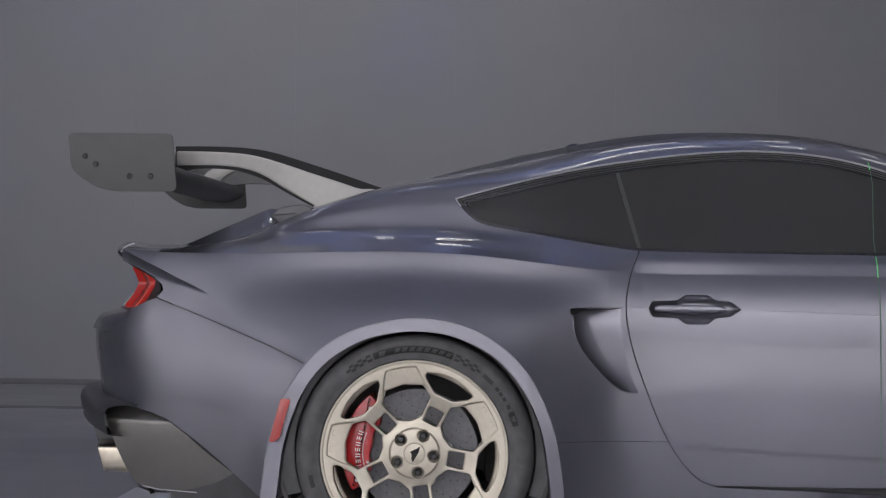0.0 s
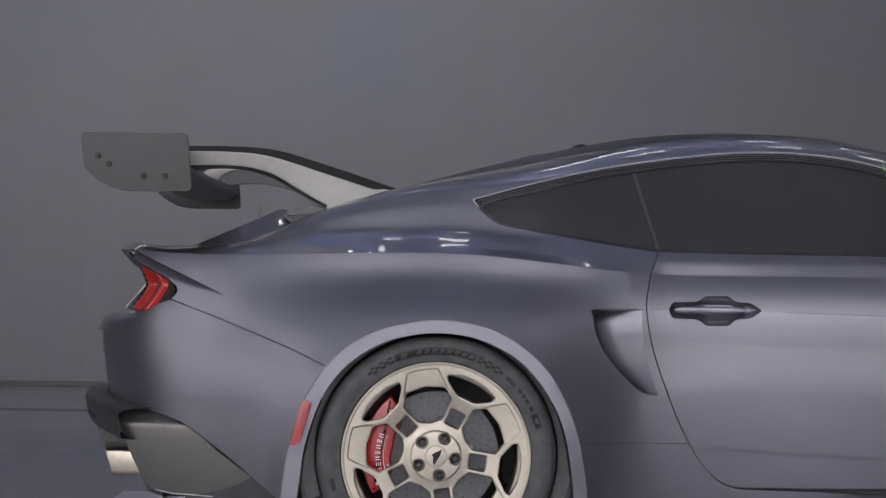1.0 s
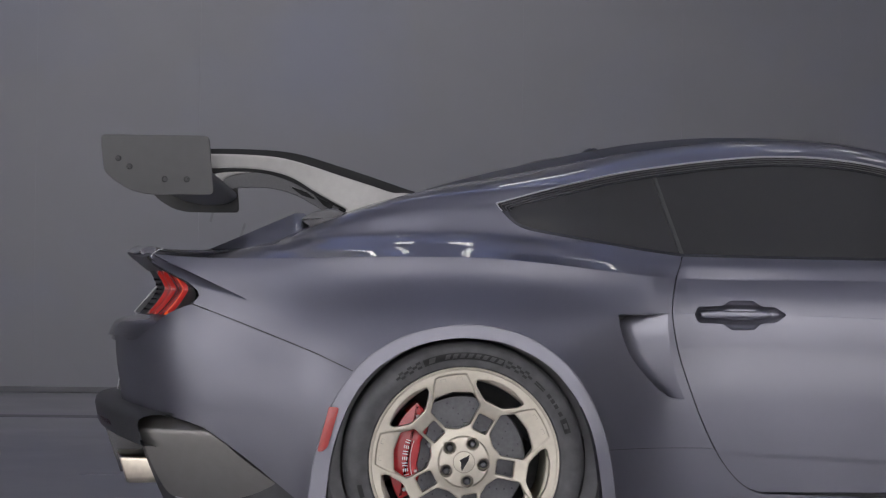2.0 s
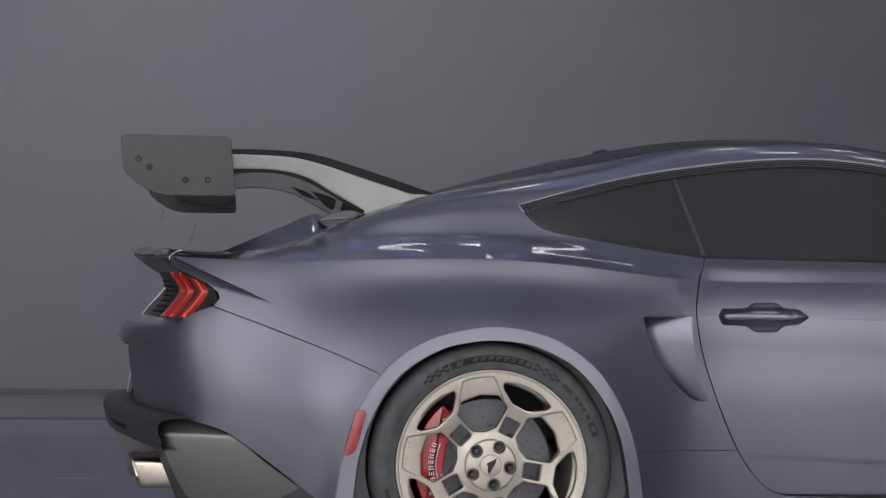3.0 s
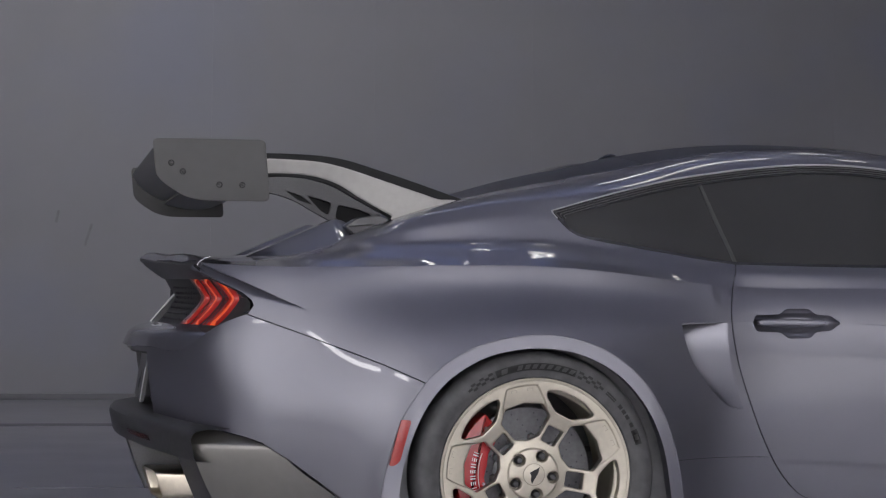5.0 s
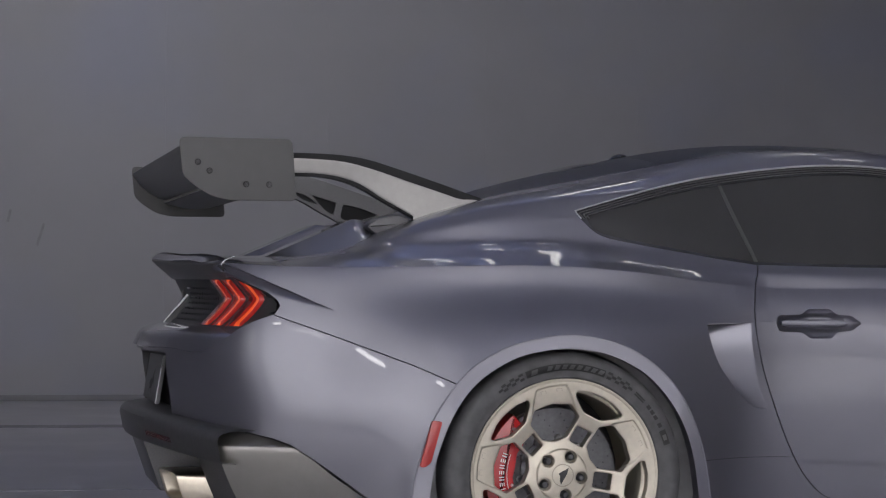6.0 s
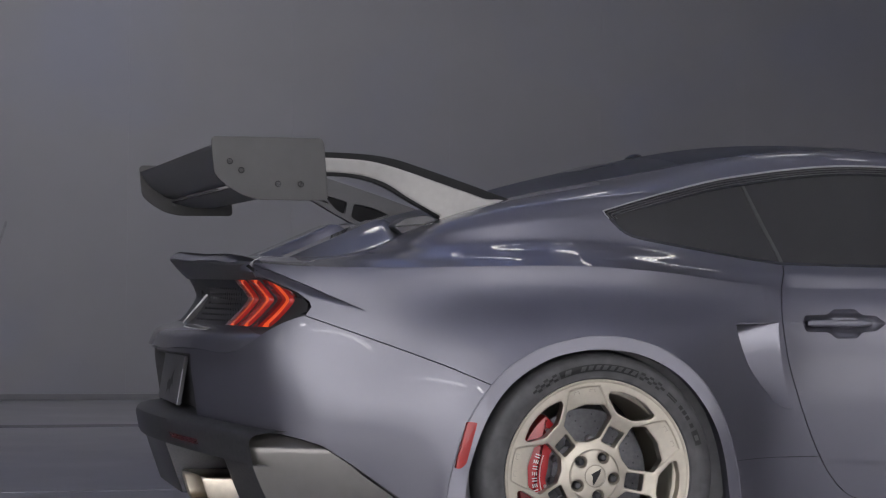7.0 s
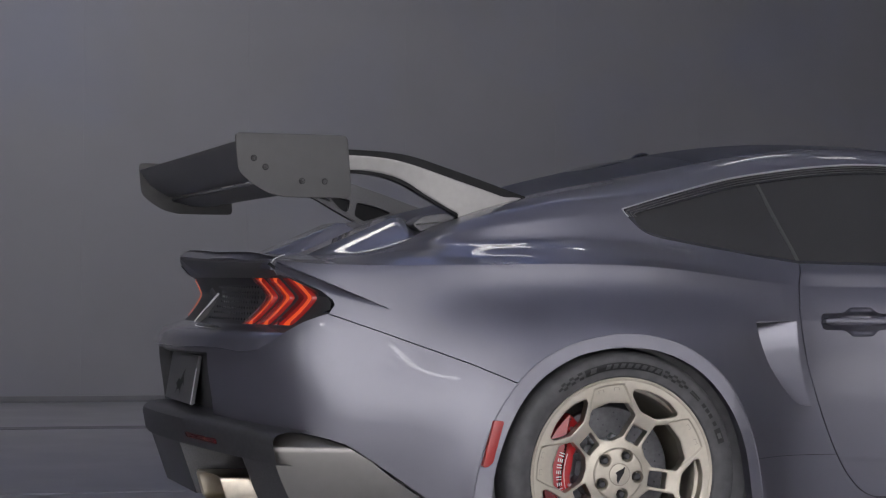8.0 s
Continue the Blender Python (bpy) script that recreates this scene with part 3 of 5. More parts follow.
def low_panel(fields, fun=side_y):
    d, f = LOW, LOW_F
    for field in fields:
        d, f = clip(d, f, field(d[:, 0], d[:, 1]))
    pos, nor = lift(fun, d[:, 0], d[:, 1])
    return pos, nor, f


def top_panel(fields):
    d, f = TOP, TOP_F
    for field in fields:
        d, f = clip(d, f, field(d[:, 0], d[:, 1], d[:, 2]))
    return d[:, :3], d[:, 3:] / np.linalg.norm(d[:, 3:], axis=1)[:, None], f


def joined(a, b):
    m = len(a[0])
    return np.concatenate([a[0], b[0]]), np.concatenate([a[1], b[1]]), list(a[2]) + [tuple(i + m for i in f) for f in b[2]]


def weld(m):
    """Merges the points that two joined skins share, with the mean of their normals."""
    pos, nor, faces = m
    key, at, index = {}, [], []
    for p in np.round(pos, 4):
        k = tuple(p)
        if k not in key:
            key[k] = len(key)
        index.append(key[k])
    index = np.array(index)
    out_p, out_n = np.zeros((len(key), 3)), np.zeros((len(key), 3))
    out_p[index] = pos
    np.add.at(out_n, index, nor)
    out_n /= np.linalg.norm(out_n, axis=1)[:, None] + 1e-12
    fs = []
    for f in faces:
        g = [int(index[i]) for i in f]
        g = [v for k, v in enumerate(g) if v != g[k - 1]]
        if len(set(g)) >= 3 and len(set(g)) == len(g):
            fs.append(tuple(g))
    return out_p, out_n, fs


car = tagged(new("car"), "blue-grey metallic sports coupe with a large rear wing", "car")

# quarter panel: side, shoulder and sail up to the roof rail
QUARTER_FIELDS = [lambda x, z: sdf(ARCH_OUT, x, z), lambda x, z: sdf(QUARTER_CUT, x, z) - SEAM, lambda x, z: sdf(LAMP_CUT, x, z), lambda x, z: sdf(DOOR, x, z) - SEAM,
                         lambda x, z: sdf(SCOOP, x, z), lambda x, z: 1.0 - x, lambda x, z: z - 0.20, lambda x, z: np.where(x > 0.2, z - skirt_line(x) - 0.0008, 1.0)]
side_skirt = skin("side_skirt", *low_panel([lambda x, z: sdf(ARCH_OUT, x, z), lambda x, z: sdf(DOOR, x, z) - SEAM, lambda x, z: x - 0.3, lambda x, z: 1.95 - x, lambda x, z: z - 0.15, lambda x, z: skirt_line(x) - 0.0008 - z]), PAINT, car, 0.014)
quarter_low = weld(joined(low_panel(QUARTER_FIELDS + [lambda x, z: fold_line(x, z)[1]]), low_panel(QUARTER_FIELDS + [lambda x, z: -fold_line(x, z)[1]], side_groove)))
quarter_top = top_panel([lambda x, y, z: deck_seam(x) - y - 0.002, lambda x, y, z: np.where(x < 1.95, sdf(WINDOW, x, z), 1.0), lambda x, y, z: sdf(DOOR, x, z) - SEAM, lambda x, y, z: 2.0 - x])
quarter = skin("quarter_panel", *weld(joined(quarter_low, quarter_top)), PAINT, car, 0.014)
arch = low_panel([lambda x, z: -sdf(ARCH_OUT, x, z), lambda x, z: sdf(ARCH_IN, x, z), lambda x, z: z - 0.20], ring_y)
arch_lip = skin("wheel_arch_lip", *arch, PAINT, car, 0.03)


def pressed_edge(name, p, y, parent, radius=0.0015, sink=0.0008, closed=False, sides=10):
    """A thin rounded edge along a line on the side, tapering off where it ends."""
    p = np.asarray(p, float)
    d = np.roll(p, -1, 0) - np.roll(p, 1, 0) if closed else np.gradient(p, axis=0)
    d /= np.linalg.norm(d, axis=1)[:, None]
    bm = bmesh.new()
    rows = []
    for k, ((x, z), (tx, tz), yy) in enumerate(zip(p, d, y)):
        r = radius if closed else radius * min(1.0, 0.35 + min(k, len(p) - 1 - k) / 8)
        rows.append([bm.verts.new((x - tz * r * math.cos(a), yy + sink - r * math.sin(a), z + tx * r * math.cos(a))) for a in np.linspace(0, 2 * math.pi, sides, endpoint=False)])
    for q, r in zip(rows, rows[1:] + rows[:1] if closed else rows[1:]):
        for i in range(sides):
            bm.faces.new((q[i], q[(i + 1) % sides], r[(i + 1) % sides], r[i]))
    bmesh.ops.recalc_face_normals(bm, faces=bm.faces)
    return part(name, bm, PAINT, parent)


lip_line = ARCH_OUT[ARCH_OUT[:, 1] > 0.205]
bead = pressed_edge("wheel_arch_bead", lip_line, ring_y(lip_line[:, 0], lip_line[:, 1]), car, 0.0027, 0.0008)


def scoop_y(x, z):
    right = spline((0.50, 0.53, 0.58, 0.66, 0.74, 0.7865, 0.80), (0.675, 0.662, 0.640, 0.618, 0.606, 0.606, 0.606), z)
    g = np.clip((right - np.ravel(x)) / 0.14, 0, 1)
    return side_y(x, z) + 0.092 * g**1.15


scoop = skin("side_scoop", *low_panel([lambda x, z: -sdf(SCOOP, x, z)], scoop_y), PAINT, car, 0.0)
edge_x = np.linspace(0.450, 0.625, 40)
edge = np.stack([edge_x, door_edge(edge_x) + 0.0005], 1)
pressed_edge("scoop_edge", edge, side_y(edge_x, edge[:, 1]), quarter)
edge = smooth_line([(0.586, 0.556), (0.609, 0.5395), (0.634, 0.5325), (0.662, 0.531)])
pressed_edge("scoop_edge", edge, side_y(edge[:, 0], edge[:, 1]), quarter, 0.0019)

# door with its pocket and handle
door_low = low_panel([lambda x, z: -sdf(DOOR, x, z) - SEAM, lambda x, z: z - 0.2585, lambda x, z: sdf(HANDLE, x, z), lambda x, z: x - 0.55])
door_top = top_panel([lambda x, y, z: -sdf(DOOR, x, z) - SEAM, lambda x, y, z: np.where(z < 1.05, sdf(WINDOW, x, z), -1.0), lambda x, y, z: x - 0.55])
door = skin("door", *weld(joined(door_low, door_top)), PAINT, car, 0.014)


def pocket_y(x, z):
    d = np.clip(-sdf(HANDLE, x, z), 0, None)
    middle = np.clip((0.030 - np.abs(np.ravel(z) - 0.7845)) / 0.012, 0, 1)
    return side_y(x, z) + (0.014 + 0.016 * middle) * (1 - np.exp(-d / 0.007))


skin("handle_pocket", *low_panel([lambda x, z: -sdf(HANDLE, x, z)], pocket_y), PAINT, door, 0.0)
bm = bmesh.new()
rings = []
for k in range(15):
    u = k / 14
    x = 0.706 + 0.214 * u
    half = 0.0118 * (min(1, (u + 0.02) * 14) ** 0.5 if u < 0.5 else min(1, (1.01 - u) * 7) ** 0.6)
    y0 = float(side_y(np.array([x]), np.array([0.785]))[0])
    rings.append([bm.verts.new((x, y0 + 0.008 - 0.011 * math.copysign(abs(math.cos(a)) ** 0.4, math.cos(a)), 0.7845 + half * math.sin(a))) for a in np.linspace(0, 2 * math.pi, 16, endpoint=False)])
for a, b in zip(rings, rings[1:]):
    for i in range(16):
        bm.faces.new((a[i], a[(i + 1) % 16], b[(i + 1) % 16], b[i]))
bm.faces.new(rings[0])
bm.faces.new(list(reversed(rings[-1])))
bmesh.ops.recalc_face_normals(bm, faces=bm.faces)
part("door_handle", bm, PAINT, door, "painted pull handle in a shaped pocket")
pressed_edge("pocket_edge", HANDLE, side_y(HANDLE[:, 0], HANDLE[:, 1]), door, 0.0013, 0.0006, closed=True)
for a, b in ((0.640, 0.684), (0.968, 1.96)):
    edge_x = np.linspace(a, b, 60)
    pressed_edge("door_edge", np.stack([edge_x, door_edge(edge_x)], 1), side_y(edge_x, door_edge(edge_x)), door, 0.0016, 0.0010)

# rest of the side ahead of the door, and the sill
front_low = low_panel([lambda x, z: sdf(DOOR, x, z) - SEAM, lambda x, z: x - 1.2, lambda x, z: np.hypot(x - 2.72, z - 0.352) - 0.385])
front_top = top_panel([lambda x, y, z: x - 1.2, lambda x, y, z: sdf(DOOR, x, z) - SEAM, lambda x, y, z: np.where(x > 2.0, 1.0, -1.0), lambda x, y, z: 0.62 - y + 0.15 * (x > 3.2)])
front_wing = skin("front_wing", *weld(joined(front_low, front_top)), PAINT, car, 0.014)

# roof, deck, rear glass
roof = skin("roof", *top_panel([lambda x, y, z: y - deck_seam(x) - 0.002, lambda x, y, z: x - 0.452, lambda x, y, z: 1.48 - x]), ROOF, car, 0.01, "gloss dark roof panel", both=True)
skin("rear_window", *top_panel([lambda x, y, z: y - deck_seam(x) - 0.003, lambda x, y, z: x + 0.34, lambda x, y, z: 0.4505 - x]), REAR_GLASS, car, 0.006, "black tinted rear glass", both=True)
deck = skin("deck_lid", *top_panel([lambda x, y, z: y - deck_seam(x) - 0.002, lambda x, y, z: -0.345 - x]), PAINT, car, 0.03, both=True)
windscreen = skin("windscreen", *top_panel([lambda x, y, z: y - deck_seam(x), lambda x, y, z: x - 1.485, lambda x, y, z: 2.15 - x]), GLASS, car, 0.0, both=True)
bonnet = skin("bonnet", *top_panel([lambda x, y, z: y - 0.625 - 0.15 * (x > 3.2), lambda x, y, z: x - 2.155]), PAINT, car, 0.01, both=True)

# side glass in a black surround, deeper along the top
def inset(x, z):
    return 0.009 + 0.020 * np.clip((z - 1.07 - 0.06 * (x - 0.1)) / 0.05, 0, 1)


surround = top_panel([lambda x, y, z: -sdf(WINDOW, x, z), lambda x, y, z: sdf(WINDOW, x, z) + inset(x, z) + 0.002, lambda x, y, z: 2.0 - x, lambda x, y, z: 0.60 - y])
pos, nor, fcs = surround
skin_trim = skin("window_surround", pos - nor * 0.004, nor, fcs, BLACK_GLOSS, car, 0.012, "gloss black window surround")
pos, nor, fcs = top_panel([lambda x, y, z: -sdf(WINDOW, x, z) - 0.001, lambda x, y, z: sdf(WINDOW, x, z) + 0.0034, lambda x, y, z: z - 1.088 - 0.05 * (x - 0.1), lambda x, y, z: 2.0 - x, lambda x, y, z: 0.60 - y])
chrome_line = skin("window_trim", pos + nor * 0.0012, nor, fcs, TRIM_BRIGHT, car, 0.006, "thin chrome line over the glass")
seals = []
for d0, d1 in ((0.0095, 0.0112), (0.0165, 0.0182), (0.0235, 0.0250)):
    pos, nor, fcs = top_panel([lambda x, y, z: -sdf(WINDOW, x, z) - d0, lambda x, y, z: sdf(WINDOW, x, z) + d1, lambda x, y, z: z - 1.088 - 0.06 * (x - 0.1), lambda x, y, z: 2.0 - x, lambda x, y, z: 0.60 - y])
    seals.append(skin("window_seal", pos - nor * 0.0015, nor, fcs, SEAL, car, 0.004, "grey rubber glass seal"))
PILLAR = np.array([(0.584, 1.26), (0.594, 1.26), (0.635, 1.105), (0.677, 0.94), (0.666, 0.94), (0.622, 1.105)])
glass_fields = [lambda x, y, z: -sdf(WINDOW, x, z) - inset(x, z), lambda x, y, z: 2.0 - x, lambda x, y, z: 0.60 - y]
pos, nor, fcs = top_panel(glass_fields + [lambda x, y, z: sdf(PILLAR, x, z), lambda x, y, z: 0.63 - x + (1.1 - z) * 0.35])
quarter_glass = skin("quarter_window", pos - nor * 0.008, nor, fcs, GLASS, car, 0.004, "dark tinted glass")
pos, nor, fcs = top_panel(glass_fields + [lambda x, y, z: sdf(PILLAR, x, z), lambda x, y, z: x - 0.63 - (1.1 - z) * 0.35])
door_glass = skin("door_window", pos - nor * 0.008, nor, fcs, GLASS, car, 0.004, "dark tinted glass")
pos, nor, fcs = top_panel(glass_fields + [lambda x, y, z: -sdf(PILLAR, x, z)])
pillar = skin("pillar_trim", pos - nor * 0.006, nor, fcs, PLATE_GREY, car, 0.008, "satin dark grey pillar trim")

# dark inner shell behind the seams
pos, nor, fcs = low_panel([lambda x, z: sdf(ARCH_OUT, x, z), lambda x, z: np.hypot(x - 2.72, z - 0.352) - 0.385, lambda x, z: x + 0.76, lambda x, z: 3.5 - x])
pos2, nor2, fcs2 = top_panel([lambda x, y, z: np.where((x < 1.95) & (y < 0.6), sdf(WINDOW, x, z) + 0.012, 1.0), lambda x, y, z: x + 0.76, lambda x, y, z: 2.15 - x, lambda x, y, z: deck_seam(x) + 0.03 - y])
low_in = pos - nor * 0.022
hole = (sdf(HANDLE, pos[:, 0], pos[:, 2]) < 0.012) | (sdf(SCOOP, pos[:, 0], pos[:, 2]) < 0.012)
low_in[hole] -= nor[hole] * 0.07
inner_shell = skin("inner_shell", *joined((low_in, nor, fcs), (pos2 - nor2 * 0.022, nor2, fcs2)), SHELL, car, 0.0, both=True)

# ---------------------------------------------------------------- car: rear end
def rear_x(y, z):
    """The bumper's rear face in plan, bowed, by height."""
    mid = spline((0.10, 0.30, 0.44, 0.555, 0.68, 0.80), (-1.05, -1.070, -1.084, -1.097, -1.110, -1.080), z)
    return mid + 0.205 * (np.clip(CY - y, 0, 2) / 0.77) ** 2.4


def bumper_level(z, n=170, round_by=0.068):
    """One level of the bumper: along the side, round the corner, to the middle of the rear."""
    xs = np.linspace(-0.24, -1.15, 300)
    ys = side_y(xs, np.full(300, z))
    over = xs - rear_x(ys, np.full(300, z))
    k = int(np.argmax(over < 0)) if (over < 0).any() else 299
    yr = np.linspace(ys[k], CY + 0.35, 260)
    xr = rear_x(yr, np.full(260, z))
    px, py = np.concatenate([xs[:k], xr]), np.concatenate([ys[:k], yr])
    s = np.concatenate([[0], np.cumsum(np.hypot(np.diff(px), np.diff(py)))])
    corner = s[k]
    q = np.linspace(0, s[-1], 900)
    a, b = np.interp(q, s, px), np.interp(q, s, py)
    half = int(3 * round_by / (q[1] - q[0]))
    g = np.exp(-0.5 * (np.arange(-half, half + 1) * (q[1] - q[0]) / round_by) ** 2)
    g /= g.sum()
    sa, sb = np.convolve(np.pad(a, half, "edge"), g, "valid"), np.convolve(np.pad(b, half, "edge"), g, "valid")
    w = np.exp(-((q - corner) / 0.20) ** 4)
    a, b = a + (sa - a) * w, b + (sb - b) * w
    stop = int(np.argmax(b > CY)) if (b > CY).any() else len(b) - 1
    pick = np.linspace(0, stop, n).astype(int)
    fr = np.linspace(0, stop, n)
    a, b = np.interp(fr, np.arange(len(a)), a), np.interp(fr, np.arange(len(b)), b)
    b[-1] = CY
    return np.stack([a, b, np.full(n, z)], 1)


BUMP_Z = np.linspace(0.16, 0.82, 84)
BG = np.stack([bumper_level(z) for z in BUMP_Z], 1)
du, dv = np.gradient(BG, axis=0), np.gradient(BG, axis=1)
bn = np.cross(du, dv)
bn /= np.linalg.norm(bn, axis=2)[..., None] + 1e-12
if bn[10, 40, 1] > 0:
    bn = -bn
BUMP = np.concatenate([BG.reshape(-1, 3), bn.reshape(-1, 3)], 1)
BUMP_F = grid_faces(BG.shape[0], BG.shape[1])


def bumper_top(x, y):
    """The bumper's upper edge along the tail lamp and across the rear."""
    return spline((0.20, 0.225, 0.26, 0.30, 0.345, 0.50, 0.75, 1.02), (0.825, 0.799, 0.768, 0.732, 0.704, 0.693, 0.692, 0.692), y)


def bumper_panel(fields):
    d, f = BUMP, BUMP_F
    for field in fields:
        d, f = clip(d, f, field(d[:, 0], d[:, 1], d[:, 2]))
    return d[:, :3], d[:, 3:] / np.linalg.norm(d[:, 3:], axis=1)[:, None], f


def diffuser_line(x):
    """Lower edge of the bumper's paint."""
    return np.interp(x, (-1.3, -0.95, -0.885, -0.845, -0.805, -0.757, -0.694, -0.646, -0.46, 0.2), (0.478, 0.476, 0.466, 0.457, 0.448, 0.432, 0.391, 0.358, 0.222, 0.0))


PLATE_CUT = np.array([(0.61, 0.49), (0.61, 0.676), (1.30, 0.676), (1.30, 0.49)])
main_fields = [lambda x, y, z: np.where(x < -0.70, bumper_top(x, y) - z, 1.0), lambda x, y, z: np.where(x < -0.82, 1.0, -sdf(BUMPER_ZONE, x, z) - SEAM),
               lambda x, y, z: sdf(ARCH_OUT, x, z), lambda x, y, z: z - diffuser_line(x) - 0.002]
bumper = skin("rear_bumper", *bumper_panel(main_fields + [lambda x, y, z: np.where(x < -0.95, sdf(PLATE_CUT, y, z), 1.0)]), PAINT, car, 0.034, both=True)
pos, nor, fcs = bumper_panel(main_fields + [lambda x, y, z: np.where(x < -0.95, -sdf(PLATE_CUT, y, z), -1.0)])
# the side walls of the plate's opening are black
bumper.data.materials.append(SHELL)
for p in bumper.data.polygons:
    c, n = p.center, p.normal
    if c.x < -0.94 and 0.48 < c.z < 0.69 and 0.58 < c.y < 1.45 and (n.y * (c.y - CY) < -0.05 and abs(n.y) > 0.5):
        p.material_index = 1
recess = skin("plate_recess", pos + (0.060, 0, 0), nor, fcs, SHELL, bumper, 0.0, "dark recess for the plate", both=True)
PLATE_LEAN = Matrix.Translation((-1.078, 0, 0.512)) @ Matrix.Rotation(radians(9), 4, "Y")
bm = bmesh.new()
box(bm, (0.0, 0.80, 0.0), (0.012, 2 * CY - 0.80, 0.150))
bmesh.ops.bevel(bm, geom=list(bm.edges), offset=0.003, segments=2, affect="EDGES")
bm.transform(PLATE_LEAN)
part("plate", bm, SHOW_PLATE, bumper, "grey display plate with a dark emblem")
bm = bmesh.new()
mark = [(-0.062, 0.052), (-0.030, 0.070), (0.0, 0.066), (0.030, 0.092), (0.058, 0.104), (0.048, 0.082), (0.066, 0.050), (0.040, 0.058), (0.020, 0.040), (0.030, 0.020), (0.0, 0.038), (-0.034, 0.034), (-0.056, 0.018), (-0.044, 0.044)]
bm.faces.new([bm.verts.new((-0.001, CY - a, b)) for a, b in mark])
bmesh.ops.solidify(bm, geom=list(bm.faces), thickness=0.001)
bmesh.ops.recalc_face_normals(bm, faces=bm.faces)
bm.transform(PLATE_LEAN)
part("emblem", bm, RUBBER_DARK, bumper, smooth=False)
bm = bmesh.new()
box(bm, (-0.002, 0.797, 0.0), (0.001, 0.800, 0.110))
bm.transform(PLATE_LEAN)
part("plate_edge", bm, TRIM_BRIGHT, bumper, "thin bright plate edge", smooth=False)

# tail panel: black band between spoiler and bumper, hollow in profile
def tail_x(y, z):
    plan = spline((0.18, 0.219, 0.303, 0.389, 0.475, 0.70, CY, 1.25), (-0.745, -0.780, -0.824, -0.864, -0.891, -0.941, -0.964, -0.953), y)
    prof = np.interp(z, (0.66, 0.692, 0.722, 0.733, 0.740, 0.746, 0.753, 0.764, 0.780, 0.80, 0.82, 0.836, 0.846, 0.87, 0.893, 0.96), (-0.172, -0.156, -0.143, -0.134, -0.118, -0.092, -0.068, -0.052, -0.037, -0.022, -0.009, -0.001, -0.001, -0.011, -0.024, -0.045))
    return plan + prof * np.interp(y, (0.20, 0.26, 0.30, 0.36, 0.45, 0.60, 1.0), (0.0, 0.38, 0.56, 0.72, 0.83, 0.94, 1.0))


ty, tz = np.meshgrid(np.concatenate([np.linspace(0.205, 0.6, 70), np.linspace(0.61, CY, 40)]), np.linspace(0.68, 0.952, 76), indexing="ij")
ty[-1] = CY
TG = np.stack([tail_x(ty.ravel(), tz.ravel()).reshape(ty.shape), ty, tz], 2)
tn = np.cross(np.gradient(TG, axis=0), np.gradient(TG, axis=1))
tn /= np.linalg.norm(tn, axis=2)[..., None]
if tn[80, 20, 0] > 0:
    tn = -tn
TAIL = np.concatenate([TG.reshape(-1, 3), tn.reshape(-1, 3)], 1)
TAIL_F = grid_faces(*TG.shape[:2])


def lamp_edge(y):
    """Upper bound of the black tail band, rising from the lamp's tip to the spoiler."""
    return spline((0.205, 0.235, 0.27, 0.33, 0.40, 0.60, 1.1), (0.80, 0.828, 0.860, 0.900, 0.928, 0.950, 0.952), y)


def tail_panel(fields):
    d, f = TAIL, TAIL_F
    for field in fields:
        d, f = clip(d, f, field(d[:, 0], d[:, 1], d[:, 2]))
    return d[:, :3], d[:, 3:] / np.linalg.norm(d[:, 3:], axis=1)[:, None], f


def lamp_foot(y):
    """Lower bound of the black band; a painted ledge runs below it."""
    return np.interp(y, (0.205, 0.235, 0.28, 0.32, 0.37, 0.42, 0.60, 1.1), (0.80, 0.795, 0.752, 0.737, 0.746, 0.754, 0.757, 0.757))


tail = skin("tail_panel", *tail_panel([lambda x, y, z: lamp_edge(y) - z + 0.004, lambda x, y, z: z - lamp_foot(y), lambda x, y, z: y - 0.233]), TAIL_BLACK, car, 0.0, "satin black tail panel", both=True)
pos, nor, fcs = tail_panel([lambda x, y, z: lamp_foot(y) - z, lambda x, y, z: z - bumper_top(x, y) + 0.004, lambda x, y, z: y - 0.236])
skin("bumper_ledge", pos + nor * 0.004, nor, fcs, PAINT, car, 0.006, both=True)

pos, nor, fcs = tail_panel([lambda x, y, z: y - 0.245, lambda x, y, z: lamp_edge(y) - z - 0.012])
skin("tail_backing", pos - nor * 0.03, nor, fcs, SHELL, car, 0.0, "dark backing behind the tail panel", both=True)
for y in (0.612, 2 * CY - 0.612):
    block("recess_side", (-1.030, y - 0.006, 0.490), (-0.99, y + 0.004, 0.673), SHELL, bumper, 0.001)

# hexagon mesh insert between the lamps
hexes = bmesh.new()
for r in range(7):
    for c in range(22):
        y, z = 0.57 + 0.019 * c + 0.0095 * (r % 2), 0.772 + 0.0165 * r
        if y > CY - 0.12:
            continue
        x = float(tail_x(np.array([y]), np.array([z]))[0]) + 0.0004
        vs = [hexes.verts.new((x, y + 0.0075 * math.cos(k * math.pi / 3 + 0.5236), z + 0.0075 * math.sin(k * math.pi / 3 + 0.5236))) for k in range(6)]
        top = [hexes.verts.new((x - 0.0007, y + 0.0062 * math.cos(k * math.pi / 3 + 0.5236), z + 0.0062 * math.sin(k * math.pi / 3 + 0.5236))) for k in range(6)]
        for k in range(6):
            hexes.faces.new((vs[k], vs[(k + 1) % 6], top[(k + 1) % 6], top[k]))
        hexes.faces.new(top)
bmesh.ops.recalc_face_normals(hexes, faces=hexes.faces)
tagged(part("hexagon_mesh", hexes, BLACK_GLOSS, tail, "black hexagon mesh", smooth=False))
